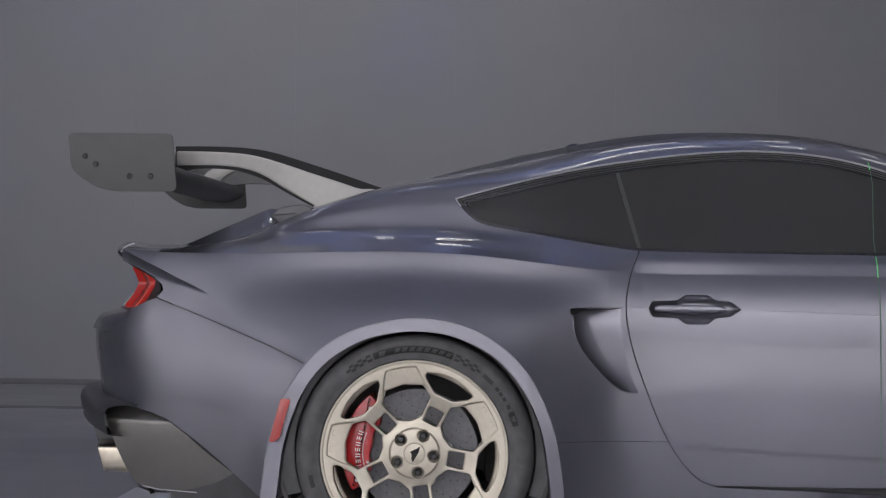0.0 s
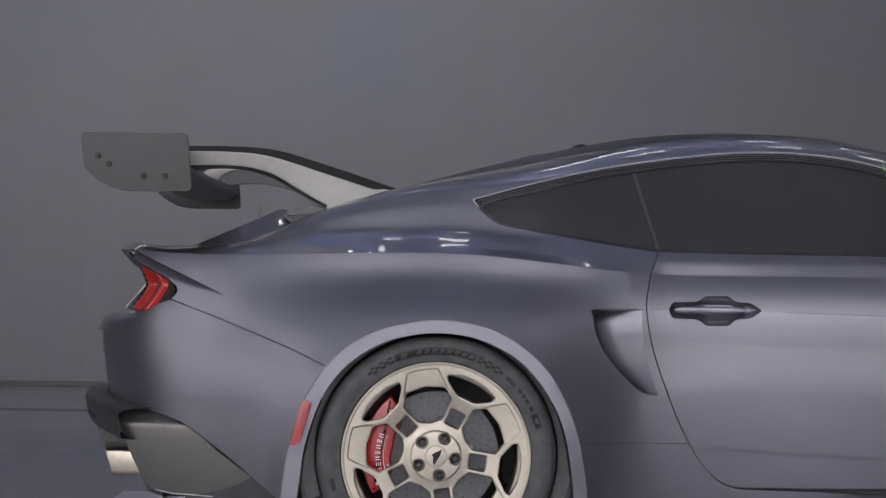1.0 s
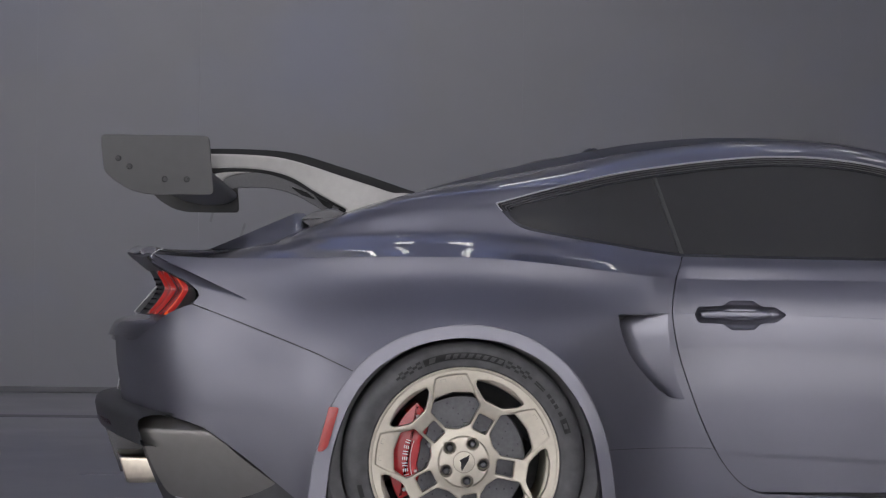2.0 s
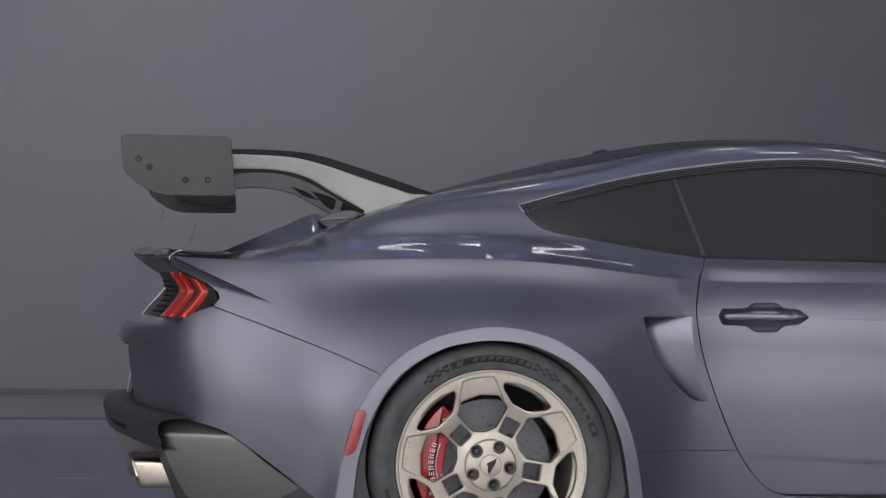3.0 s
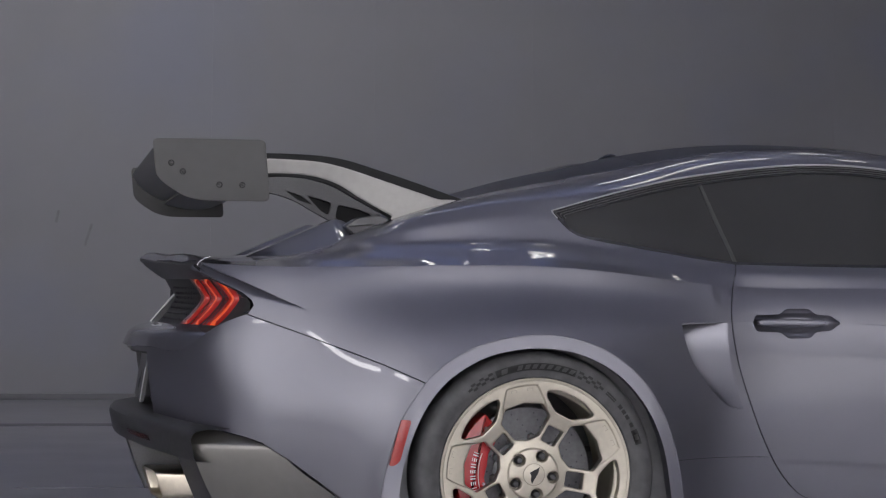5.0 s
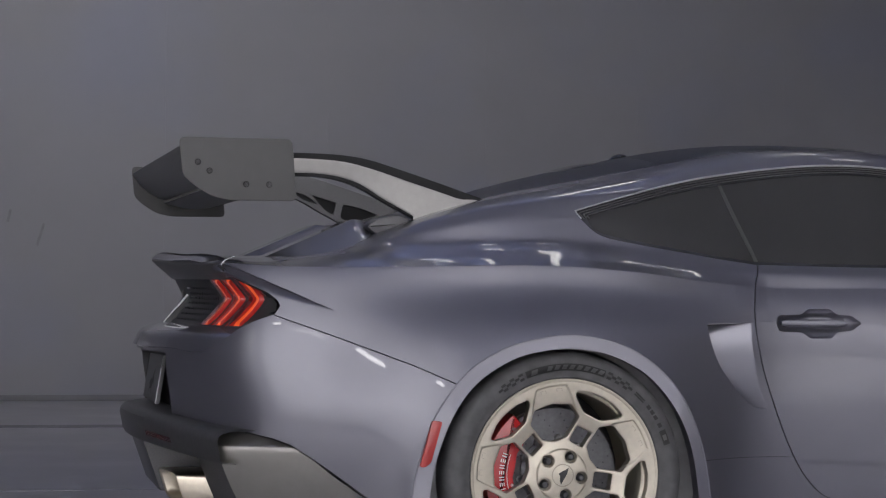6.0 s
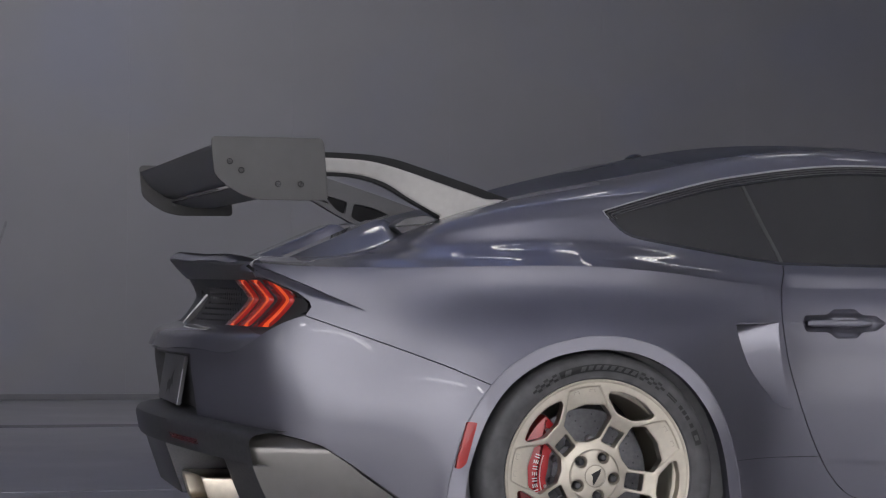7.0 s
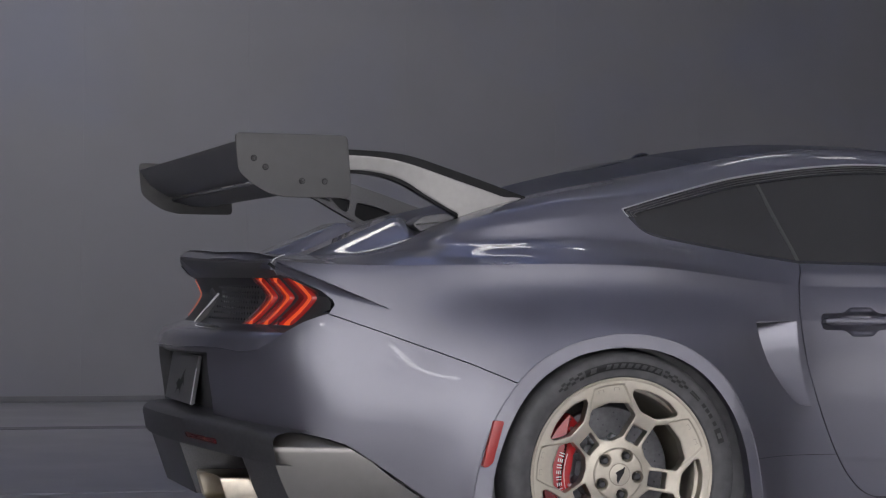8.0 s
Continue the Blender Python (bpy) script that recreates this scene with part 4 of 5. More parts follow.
emblem = lathe("emblem", [(0.0, -0.012), (0.022, -0.011), (0.026, -0.006), (0.027, 0.0)], BLACK_SATIN, tail, n=32)
emblem.matrix_basis = Matrix.Translation((float(tail_x(np.array([CY]), np.array([0.838]))[0]), CY, 0.838)) @ Matrix.Rotation(radians(90), 4, "Z") @ Matrix.Rotation(radians(180), 4, "Z")
# slanting fin with a bright edge beside the emblem
low, high = Vector((-1.040, CY - 0.071, 0.760)), Vector((-0.967, CY - 0.079, 0.848))
zs = np.linspace(low.z, high.z, 8)
back = tail_x(np.full(8, CY - 0.075), zs) + 0.004
outline = [(low.x, low.z), *zip(back.tolist(), zs.tolist()), (high.x, high.z)]
plate("fin", outline, CY - 0.075 - 0.003, CY - 0.075 + 0.003, BLACK_SATIN, tail, 0.0, "black fin with a bright edge")
bm = bmesh.new()
bmesh.ops.create_cone(bm, cap_ends=True, segments=12, radius1=0.0032, radius2=0.0032, depth=(high - low).length)
bm.transform(Matrix.Translation((low + high) / 2) @ (high - low).to_track_quat("Z", "Y").to_matrix().to_4x4())
part("bright_strip", bm, WHITE_PRINT, tail, "thin bright strip")

# tail lamp: three arrow-shaped bars
lamp = new("tail_light")
lamp.parent = car
lamp["label"] = "red tail light of three arrow-shaped bars"


def arrow_bar(tip_y, name, mat, cross, lo=0.762, hi=0.896, lean_hi=0.047, lean_lo=0.052):
    """A bar bent like an arrow on the tail panel, tip at tip_y, both arms running inwards; cross: (width, height) pairs."""
    bm = bmesh.new()
    n = 24
    rows = []
    for k in range(n + 1):
        z = lo + (hi - lo) * k / n
        v = (0.841 - z) / (0.841 - lo) if z < 0.841 else (z - 0.841) / (hi - 0.841)
        y = tip_y + (lean_lo if z < 0.841 else lean_hi) * (math.sqrt(v * v + 0.004) - 0.063) / 0.939
        row = []
        for u, d in cross:
            yy = y + u
            x = float(tail_x(np.array([yy]), np.array([z]))[0]) - d * min(1, 0.1 + k / 2, 0.1 + (n - k) / 2) - 0.001
            row.append(bm.verts.new((x, yy, z)))
        rows.append(row)
    for p, q in zip(rows, rows[1:]):
        for i in range(len(cross) - 1):
            bm.faces.new((p[i], p[i + 1], q[i + 1], q[i]))
    for r in (rows[0], rows[-1]):
        bm.faces.new(r)
    bmesh.ops.recalc_face_normals(bm, faces=bm.faces)
    return part(name, bm, mat, lamp)


for tip in (0.288, 0.378, 0.464):
    arrow_bar(tip, "lamp_flank", LAMP_FLANK, ((0.0, -0.002), (0.001, 0.0105), (0.002, 0.0120), (0.0035, 0.0120), (0.004, -0.002)))
    arrow_bar(tip + 0.0036, "lamp_bar", LAMP_RED, ((0.0, -0.002), (0.0004, 0.0117), (0.010, 0.0095), (0.024, 0.0062), (0.0244, -0.002)))
    arrow_bar(tip + 0.0282, "lamp_guide", LAMP_MID, ((0.0, -0.002), (0.0004, 0.0058), (0.016, 0.0040), (0.020, 0.0030), (0.0204, -0.002)))
    arrow_bar(tip + 0.0490, "lamp_bar_back", LAMP_DEEP, ((0.0, -0.002), (0.0004, 0.0027), (0.022, 0.0010), (0.024, -0.002)))
mirrored(lamp)

# tail spoiler lip: black under edge
lip_y = np.concatenate([np.linspace(0.352, CY, 40)])
bm = bmesh.new()
upper, lower = [], []
for y in lip_y:
    x = float(rear_edge(np.array([y]))[0])
    t = min(1, (y - 0.352) / 0.12)
    upper.append((x + 0.002, y, float(np.interp(y, (0.352, 0.50, 0.80, CY), (0.947, 0.945, 0.952, 0.960)))))
    lower.append((float(tail_x(np.array([y]), np.array([0.90]))[0]) - 0.006, y, 0.914 - 0.018 * t))
loops = []
for (u, l) in zip(upper, lower):
    d = u[2] - l[2]
    loops.append([u, (u[0] - 0.001, u[1], u[2] - 0.10 * d), (u[0] + 0.25 * (l[0] - u[0]), u[1], u[2] - 0.40 * d), (u[0] + 0.65 * (l[0] - u[0]), u[1], u[2] - 0.75 * d), l])
for sgn in (1, -1):
    vs = [[bm.verts.new((p[0], p[1] if sgn > 0 else 2 * CY - p[1], p[2])) for p in loop] for loop in loops]
    for a, b in zip(vs, vs[1:]):
        for i in range(4):
            bm.faces.new((a[i], a[i + 1], b[i + 1], b[i]))
bmesh.ops.recalc_face_normals(bm, faces=bm.faces)
part("spoiler_lip", bm, WEB, car, "satin dark under edge of the tail spoiler")

# highlight along the joint between spoiler and quarter panel, added as a chrome tube
seam_curve = bpy.data.curves.new("joint_edge", "CURVE")
seam_curve.dimensions, seam_curve.bevel_depth, seam_curve.bevel_resolution = "3D", 0.0017, 2
sp = seam_curve.splines.new("POLY")
sp.points.add(5)
for q, co in zip(sp.points, ((-0.898, 0.353, 0.963), (-0.914, 0.354, 0.958), (-0.930, 0.354, 0.948), (-0.936, 0.354, 0.937), (-0.929, 0.352, 0.922), (-0.919, 0.349, 0.906))):
    q.co = (*co, 1)
seam_ob = new("joint_edge", bpy.data.meshes.new_from_object(bpy.data.objects.new("tmp", seam_curve)))
seam_ob.data.materials.append(CHROME)
seam_ob.parent = car

# black return between the quarter panel's edge and the lamp
bm = bmesh.new()
prev = None
for x, z in smooth_line([(-0.945, 0.940), (-0.90, 0.905), (-0.815, 0.862), (-0.787, 0.838), (-0.782, 0.822), (-0.798, 0.800)], n=5):
    y = float(side_y(np.array([x]), np.array([z]))[0])
    zi = z - 0.010 if z > 0.83 else z
    cur = [bm.verts.new((x + 0.002, y + 0.003, z + 0.001)), bm.verts.new((x - 0.004, y + 0.012, (z + zi) / 2)), bm.verts.new((float(tail_x(np.array([y + 0.06]), np.array([zi]))[0]) + 0.004, y + 0.06, zi))]
    if prev:
        for k in range(2):
            bm.faces.new((prev[k], prev[k + 1], cur[k + 1], cur[k]))
    prev = cur
bmesh.ops.recalc_face_normals(bm, faces=bm.faces)
lamp_return = part("lamp_surround", bm, BLACK_GLOSS, car, "gloss black lamp surround")

# ---------------------------------------------------------------- car: diffuser and exhaust
diffuser = new("rear_diffuser")
diffuser.parent = car
diffuser["label"] = "satin bronze-grey diffuser under the bumper"


def diff_rear(y):
    return -0.957 - 0.208 * (1 - ((CY - y) / 0.80) ** 2)


side_outline = smooth_line([(-0.957, 0.424), (-0.93, 0.35), (-0.900, 0.285), (-0.868, 0.235), (-0.83, 0.215)], n=4).tolist() + [(-0.72, 0.208), (-0.46, 0.208), (-0.456, 0.216), (-0.646, 0.350), (-0.694, 0.390), (-0.757, 0.430), (-0.805, 0.446), (-0.845, 0.455), (-0.885, 0.464), (-0.968, 0.474)]
DIFF_SIDE = np.array(side_outline)
dx, dz = np.meshgrid(np.linspace(-0.98, -0.44, 90), np.linspace(0.20, 0.48, 60), indexing="ij")
dd, df = np.stack([dx.ravel(), dz.ravel()], 1), grid_faces(90, 60)
dd, df = clip(dd, df, -sdf(DIFF_SIDE, dd[:, 0], dd[:, 1]))


def diff_y(x, z):
    """The diffuser's cheek: its top turned in to the bumper."""
    d = np.ravel(z) - 0.424
    top = (np.sqrt(d * d + 0.003**2) + d) / 0.11
    return side_base(x, np.full(np.shape(np.ravel(x)), 0.40)) - 0.012 + 0.040 * top + 0.10 * (np.ravel(z) - 0.31) + 0.60 * np.clip(0.415 - np.ravel(z), 0, 1) ** 1.3


pos, nor = lift(diff_y, dd[:, 0], dd[:, 1])
cheek = skin("cheek", pos, nor, df, DIFFUSER, diffuser, 0.014)
mirrored(cheek)
bm = bmesh.new()
lip = [(-0.845, 0.222), (-0.79, 0.2135), (-0.70, 0.2115), (-0.56, 0.2105)]
for x0, x1, z0, z1 in [(a[0], b[0], a[1], b[1]) for a, b in zip(lip, lip[1:])]:
    ends = []
    for x, z in ((x0, z0), (x1, z1)):
        y = float(diff_y(np.array([x]), np.array([z]))[0])
        ends.append([bm.verts.new((x, y + dy, z + dz)) for dy, dz in ((-0.004, -0.0015), (-0.004, 0.0015), (0.02, 0.0015), (0.02, -0.0015))])
    for i in range(4):
        bm.faces.new((ends[0][i], ends[0][(i + 1) % 4], ends[1][(i + 1) % 4], ends[1][i]))
bmesh.ops.recalc_face_normals(bm, faces=bm.faces)
mirrored(part("cheek_edge", bm, TRIM_BRIGHT, diffuser, "thin bright lower edge"))
# top shelf and rear face
def shelf_z(y):
    return 0.034 * (1 - (abs(CY - y) / 0.80) ** 2)


bm = bmesh.new()
ys = np.concatenate([np.linspace(0.218, CY, 30), np.linspace(CY, 2 * CY - 0.218, 30)[1:]])
prof = [(0.13, 0.472), (0.04, 0.467), (0.014, 0.461), (0.003, 0.451), (0.0, 0.437), (0.010, 0.387), (0.016, 0.376), (0.06, 0.374)]
rows = []
for y in ys:
    x0 = float(diff_rear(min(y, 2 * CY - y)))
    rows.append([bm.verts.new((x0 + a, y, b + shelf_z(y))) for a, b in prof])
for a, b in zip(rows, rows[1:]):
    for i in range(len(prof) - 1):
        bm.faces.new((a[i], a[i + 1], b[i + 1], b[i]))
bmesh.ops.recalc_face_normals(bm, faces=bm.faces)
part("shelf", bm, BLACK_SATIN, diffuser, "dark satin shelf across the rear")
for s in (0, 1):
    bm = bmesh.new()
    prev = None
    for y in np.linspace(0.47, 0.66, 9):
        x0 = float(diff_rear(y)) + 0.0035
        yy = y if s == 0 else 2 * CY - y
        cur = [bm.verts.new((x0 + 0.0045, yy, 0.398 + shelf_z(y))), bm.verts.new((x0 - 0.0015, yy, 0.415 + shelf_z(y)))]
        if prev:
            bm.faces.new((prev[0], prev[1], cur[1], cur[0]))
        prev = cur
    bmesh.ops.solidify(bm, geom=list(bm.faces), thickness=0.003)
    bmesh.ops.recalc_face_normals(bm, faces=bm.faces)
    part("red_reflector", bm, LAMP_DEEP, diffuser, "dark red reflector strip", smooth=False)
# fins and central tunnel
plate("tunnel", [(-1.118, 0.405), (-1.062, 0.248), (-0.55, 0.235), (-0.55, 0.405)], 0.765, 2 * CY - 0.765, WEB, diffuser, 0.006, "dark central diffuser tunnel")


def bay_panel(s):
    """The folded panel under the shelf, between cheek and exhaust."""
    bm = bmesh.new()
    rows = []
    for z, shift in ((0.398, 0.0), (0.385, 0.003), (0.30, 0.036), (0.22, 0.070), (0.19, 0.085)):
        rows.append([bm.verts.new((x + shift, y if s == 0 else 2 * CY - y, z)) for x, y in ((-0.905, 0.285), (-0.915, 0.32), (-0.905, 0.345), (-0.915, 0.36), (-0.984, 0.505), (-0.986, 0.511), (-0.984, 0.517), (-0.70, 0.53))])
    for a, b in zip(rows, rows[1:]):
        for i in range(7):
            bm.faces.new((a[i], a[i + 1], b[i + 1], b[i]))
    bmesh.ops.recalc_face_normals(bm, faces=bm.faces)
    part("bay_panel", bm, WEB, diffuser, "dark folded panel beside the exhaust")


bay_panel(0)
bay_panel(1)
block("bay_back", (-0.84, 0.36, 0.19), (-0.50, 2 * CY - 0.36, 0.374), SHELL, diffuser, 0.01)


def exhaust_tip(yc, name="exhaust_tip"):
    tip = new(name)
    tip.parent = car
    tip["label"] = "squared titanium exhaust tip"

    def ring(x, w, h, lean=0.0):
        out = []
        for k in range(40):
            a = 2 * math.pi * k / 40
            c, s = math.cos(a), math.sin(a)
            e = 0.32
            yy, zz = w * math.copysign(abs(c) ** e, c), h * math.copysign(abs(s) ** e, s)
            out.append((x + lean * -zz - 0.14 * (yy if yc < CY else -yy) * (x < -0.9), yc + yy, 0.279 + zz))
        return out

    rings = [ring(-0.80, 0.104, 0.045, 0.3), ring(-1.038, 0.110, 0.047, 0.3), ring(-1.044, 0.107, 0.044, 0.3), ring(-1.038, 0.102, 0.040, 0.3), ring(-0.87, 0.098, 0.037, 0.3)]
    bm = bmesh.new()
    vs = [[bm.verts.new(p) for p in r] for r in rings]
    for a, b in zip(vs, vs[1:]):
        for i in range(40):
            bm.faces.new((a[i], a[(i + 1) % 40], b[(i + 1) % 40], b[i]))
    bmesh.ops.recalc_face_normals(bm, faces=bm.faces)
    part("tip_sleeve", bm, TITANIUM, tip)
    block("baffle", (-0.90, yc - 0.095, 0.245), (-0.89, yc + 0.095, 0.312), SHELL, tip)
    return tip


exhaust_tip(0.636)
exhaust_tip(2 * CY - 0.636)

# red side marker let into the arch lip
marker = plate("side_marker", rounded([(-0.391, 0.512), (-0.362, 0.509), (-0.393, 0.396), (-0.409, 0.383), (-0.424, 0.383)], 0.007), -0.021, 0.01, RED_REFLECTOR, car, 0.0015, "red side reflector")
mirrored(marker)

# ---------------------------------------------------------------- car: rear wing
wing = new("rear_wing")
wing.parent = car
wing["label"] = "large dark rear wing on swan-neck arms"
EP_Y = 0.206
ENDPLATE = rounded([(-1.077, 1.296), (-0.756, 1.297), (-0.741, 1.121), (-0.935, 1.120), (-0.985, 1.131), (-1.030, 1.157), (-1.066, 1.188)], 0.018)
for k, y in enumerate((EP_Y, 2 * CY - EP_Y)):
    ep = plate("endplate", ENDPLATE, y - 0.003 if k == 0 else y - 0.008, y + 0.008 if k == 0 else y + 0.003, PLATE_GREY, wing, 0.003, "satin grey endplate")
    face = y - 0.003 if k == 0 else y + 0.003
    for bx, bz in ((-1.023, 1.226), (-0.990, 1.202), (-0.886, 1.166), (-0.821, 1.166)):
        out = -1 if k == 0 else 1
        bolt = lathe("bolt", [(0.0, 0.0004 * out), (0.0026, 0.0004 * out), (0.0029, 0.0034 * out), (0.0053, 0.0034 * out), (0.0060, 0.0022 * out), (0.0062, 0.0)], BOLT, wing, (bx, face, bz), 18, label="dark socket-head bolt")
        lathe("washer", [(0.0062, 0.0009 * out), (0.0086, 0.0009 * out), (0.0090, 0.0)], ARM_DARK, wing, (bx, face, bz), 18)


def foil(name, profile, mat):
    bm = bmesh.new()
    ys = np.linspace(EP_Y + 0.006, 2 * CY - EP_Y - 0.006, 25)
    rows = [[bm.verts.new((x, y, z)) for x, z in profile] for y in ys]
    m = len(profile)
    for a, b in zip(rows, rows[1:]):
        for i in range(m):
            bm.faces.new((a[i], a[(i + 1) % m], b[(i + 1) % m], b[i]))
    bm.faces.new(rows[0])
    bm.faces.new(list(reversed(rows[-1])))
    bmesh.ops.recalc_face_normals(bm, faces=bm.faces)
    return part(name, bm, mat, wing, "dark satin carbon foil")


main_foil = smooth_line([(-0.752, 1.186), (-0.770, 1.203), (-0.84, 1.200), (-0.91, 1.182), (-0.958, 1.168), (-0.925, 1.158), (-0.87, 1.148), (-0.80, 1.152), (-0.762, 1.168)], True, 5)
flap_foil = smooth_line([(-0.946, 1.190), (-0.958, 1.206), (-1.01, 1.230), (-1.072, 1.272), (-1.04, 1.224), (-0.985, 1.187), (-0.954, 1.179)], True, 5)
foil("main_plane", main_foil, CARBON)
foil("flap", flap_foil, CARBON)

ARM_TOP = [(-0.79, 1.274), (-0.68, 1.275), (-0.565, 1.271), (-0.484, 1.259), (-0.40, 1.235), (-0.269, 1.194), (-0.158, 1.157), (-0.093, 1.138)]
ARM_LOW = [(-0.150, 1.118), (-0.26, 1.086), (-0.359, 1.052)]
ARM_IN = [(-0.349, 1.086), (-0.398, 1.111), (-0.447, 1.137), (-0.519, 1.176), (-0.591, 1.198), (-0.662, 1.205), (-0.73, 1.202), (-0.79, 1.19)]
ARM = np.concatenate([smooth_line(ARM_TOP, n=4), ARM_LOW, smooth_line(ARM_IN, n=4)])
COVER = np.concatenate([smooth_line([(-0.785, 1.258), (-0.66, 1.257), (-0.560, 1.250), (-0.47, 1.229), (-0.36, 1.194), (-0.26, 1.163), (-0.205, 1.146), (-0.165, 1.145), (-0.093, 1.1365)], n=4),
                        [(-0.150, 1.118), (-0.26, 1.086), (-0.359, 1.054)], smooth_line([(-0.347, 1.092), (-0.395, 1.118), (-0.445, 1.146), (-0.512, 1.185), (-0.575, 1.206), (-0.66, 1.215), (-0.785, 1.213)], n=4)])
POCKETS = [rounded([(-0.555, 1.215), (-0.49, 1.192), (-0.445, 1.160), (-0.505, 1.178)], 0.008), rounded([(-0.475, 1.197), (-0.385, 1.170), (-0.395, 1.126), (-0.425, 1.142)], 0.009),
           rounded([(-0.362, 1.165), (-0.29, 1.150), (-0.235, 1.128), (-0.335, 1.098), (-0.372, 1.118)], 0.010)]


def swan_arm(y_out, inward):
    core_lo, core_hi = sorted((y_out + 0.012 * inward, y_out + 0.030 * inward))
    plate("arm_core", ARM, core_lo, core_hi, ARM_DARK, wing, 0.003, "dark carbon arm core")
    # cover: its forward part upright, its rear part turned to face downwards
    gx, gz = np.meshgrid(np.linspace(-0.80, -0.08, 150), np.linspace(1.04, 1.28, 56), indexing="ij")
    d, f = np.stack([gx.ravel(), gz.ravel()], 1), grid_faces(150, 56)
    d, f = clip(d, f, -sdf(COVER, d[:, 0], d[:, 1]))

    def cover_y(x, z):
        u = np.clip((-0.33 - x) / 0.22, 0, 1)
        e = np.clip(1 + sdf(COVER, x, z) / 0.004, 0, 1)
        return -0.45 * u * u * (3 - 2 * u) * (z - 1.262 + 0.10 * np.clip(x + 0.55, 0, 1)) * 0.36 + 0.002 * e**2

    pos, nor = lift(cover_y, d[:, 0], d[:, 1])
    pos[:, 1] = y_out + pos[:, 1] * inward
    nor[:, 1] *= inward
    if inward < 0:
        f = [tuple(reversed(q)) for q in f]
    skin("arm_cover", pos, nor, f, ARM_SILVER, wing, 0.012, "satin silver outer cover")
    # inner skin with triangular pockets
    x, z = np.meshgrid(np.linspace(-0.80, -0.08, 150), np.linspace(1.04, 1.28, 56), indexing="ij")
    d, f = np.stack([x.ravel(), z.ravel()], 1), grid_faces(150, 56)
    d, f = clip(d, f, -sdf(ARM, d[:, 0], d[:, 1]) - 0.001)
    for hole in POCKETS:
        d, f = clip(d, f, sdf(hole, d[:, 0], d[:, 1]))
    y = y_out + 0.046 * inward
    pos = np.stack([d[:, 0], np.full(len(d), y), d[:, 1]], 1)
    nor = np.tile((0.0, float(inward), 0.0), (len(d), 1))
    if inward > 0:
        f = [tuple(reversed(q)) for q in f]
    root = smooth_line([(-0.865, 1.222), (-0.822, 1.200), (-0.778, 1.236), (-0.735, 1.252), (-0.690, 1.258), (-0.70, 1.268), (-0.775, 1.267), (-0.835, 1.256)], True, 4)
    ys = sorted((y_out + 0.047 * inward, y_out + 0.056 * inward))
    plate("arm_root", root, ys[0], ys[1], ARM_SILVER, wing, 0.003, "satin silver root of the arm")
    skin("arm_web", pos, nor, f, WEB, wing, 0.017, "dark carbon web with triangular pockets")


swan_arm(0.448, 1)
swan_arm(2 * CY - 0.448, -1)
FOOT = rounded([(-0.490, 1.060), (-0.450, 1.030), (-0.352, 1.030), (-0.338, 1.078), (-0.385, 1.096), (-0.45, 1.086)], 0.014)
for y in (0.462, 2 * CY - 0.462 - 0.105):
    plate("arm_foot", FOOT, y, y + 0.105, ARM_FOOT, wing, 0.010, "dark satin foot of the arm")

# shark-fin aerial and high brake lamp on the roof's end
bm = bmesh.new()
rows = []
for k in range(11):
    u = k / 10
    x = 0.508 - 0.062 * u
    h = 0.004 + 0.015 * math.sin(math.pi * (0.03 + 0.94 * u)) ** 0.6
    w = 0.022 * math.sin(math.pi * (0.05 + 0.9 * u)) ** 0.5 + 0.002
    zb = float(spline(TOP_X, TOP_LINES[-1][1], np.array([x]))[0]) - 0.006
    rows.append([bm.verts.new((x, CY + w * math.cos(a), zb + h * math.sin(a) ** 0.8)) for a in np.linspace(0.001, math.pi - 0.001, 11)])
for a, b in zip(rows, rows[1:]):
    for i in range(10):
        bm.faces.new((a[i], a[i + 1], b[i + 1], b[i]))
bmesh.ops.recalc_face_normals(bm, faces=bm.faces)
part("roof_aerial", bm, BLACK_GLOSS, car, "gloss black roof aerial")
bm = bmesh.new()
rows = []
for k in range(13):
    u = k / 12
    x = 0.20 + 0.20 * u
    zb = float(spline(TOP_X, TOP_LINES[-1][1], np.array([x]))[0]) - 0.011
    h = 0.018 * math.sin(math.pi * (0.04 + 0.92 * u)) ** 0.7
    rows.append([bm.verts.new((x, CY + 0.16 * math.cos(a), zb + h * math.sin(a) ** 0.6)) for a in np.linspace(0.001, math.pi - 0.001, 15)])
for a, b in zip(rows, rows[1:]):
    for i in range(14):
        bm.faces.new((a[i], a[i + 1], b[i + 1], b[i]))
bmesh.ops.recalc_face_normals(bm, faces=bm.faces)
part("high_brake_light", bm, BLACK_GLOSS, car, "low dark high-mounted brake light")

# ---------------------------------------------------------------- wheels
WHEEL_Z, RIM_R = 0.352, 0.272
HUB_A = radians(99.5)


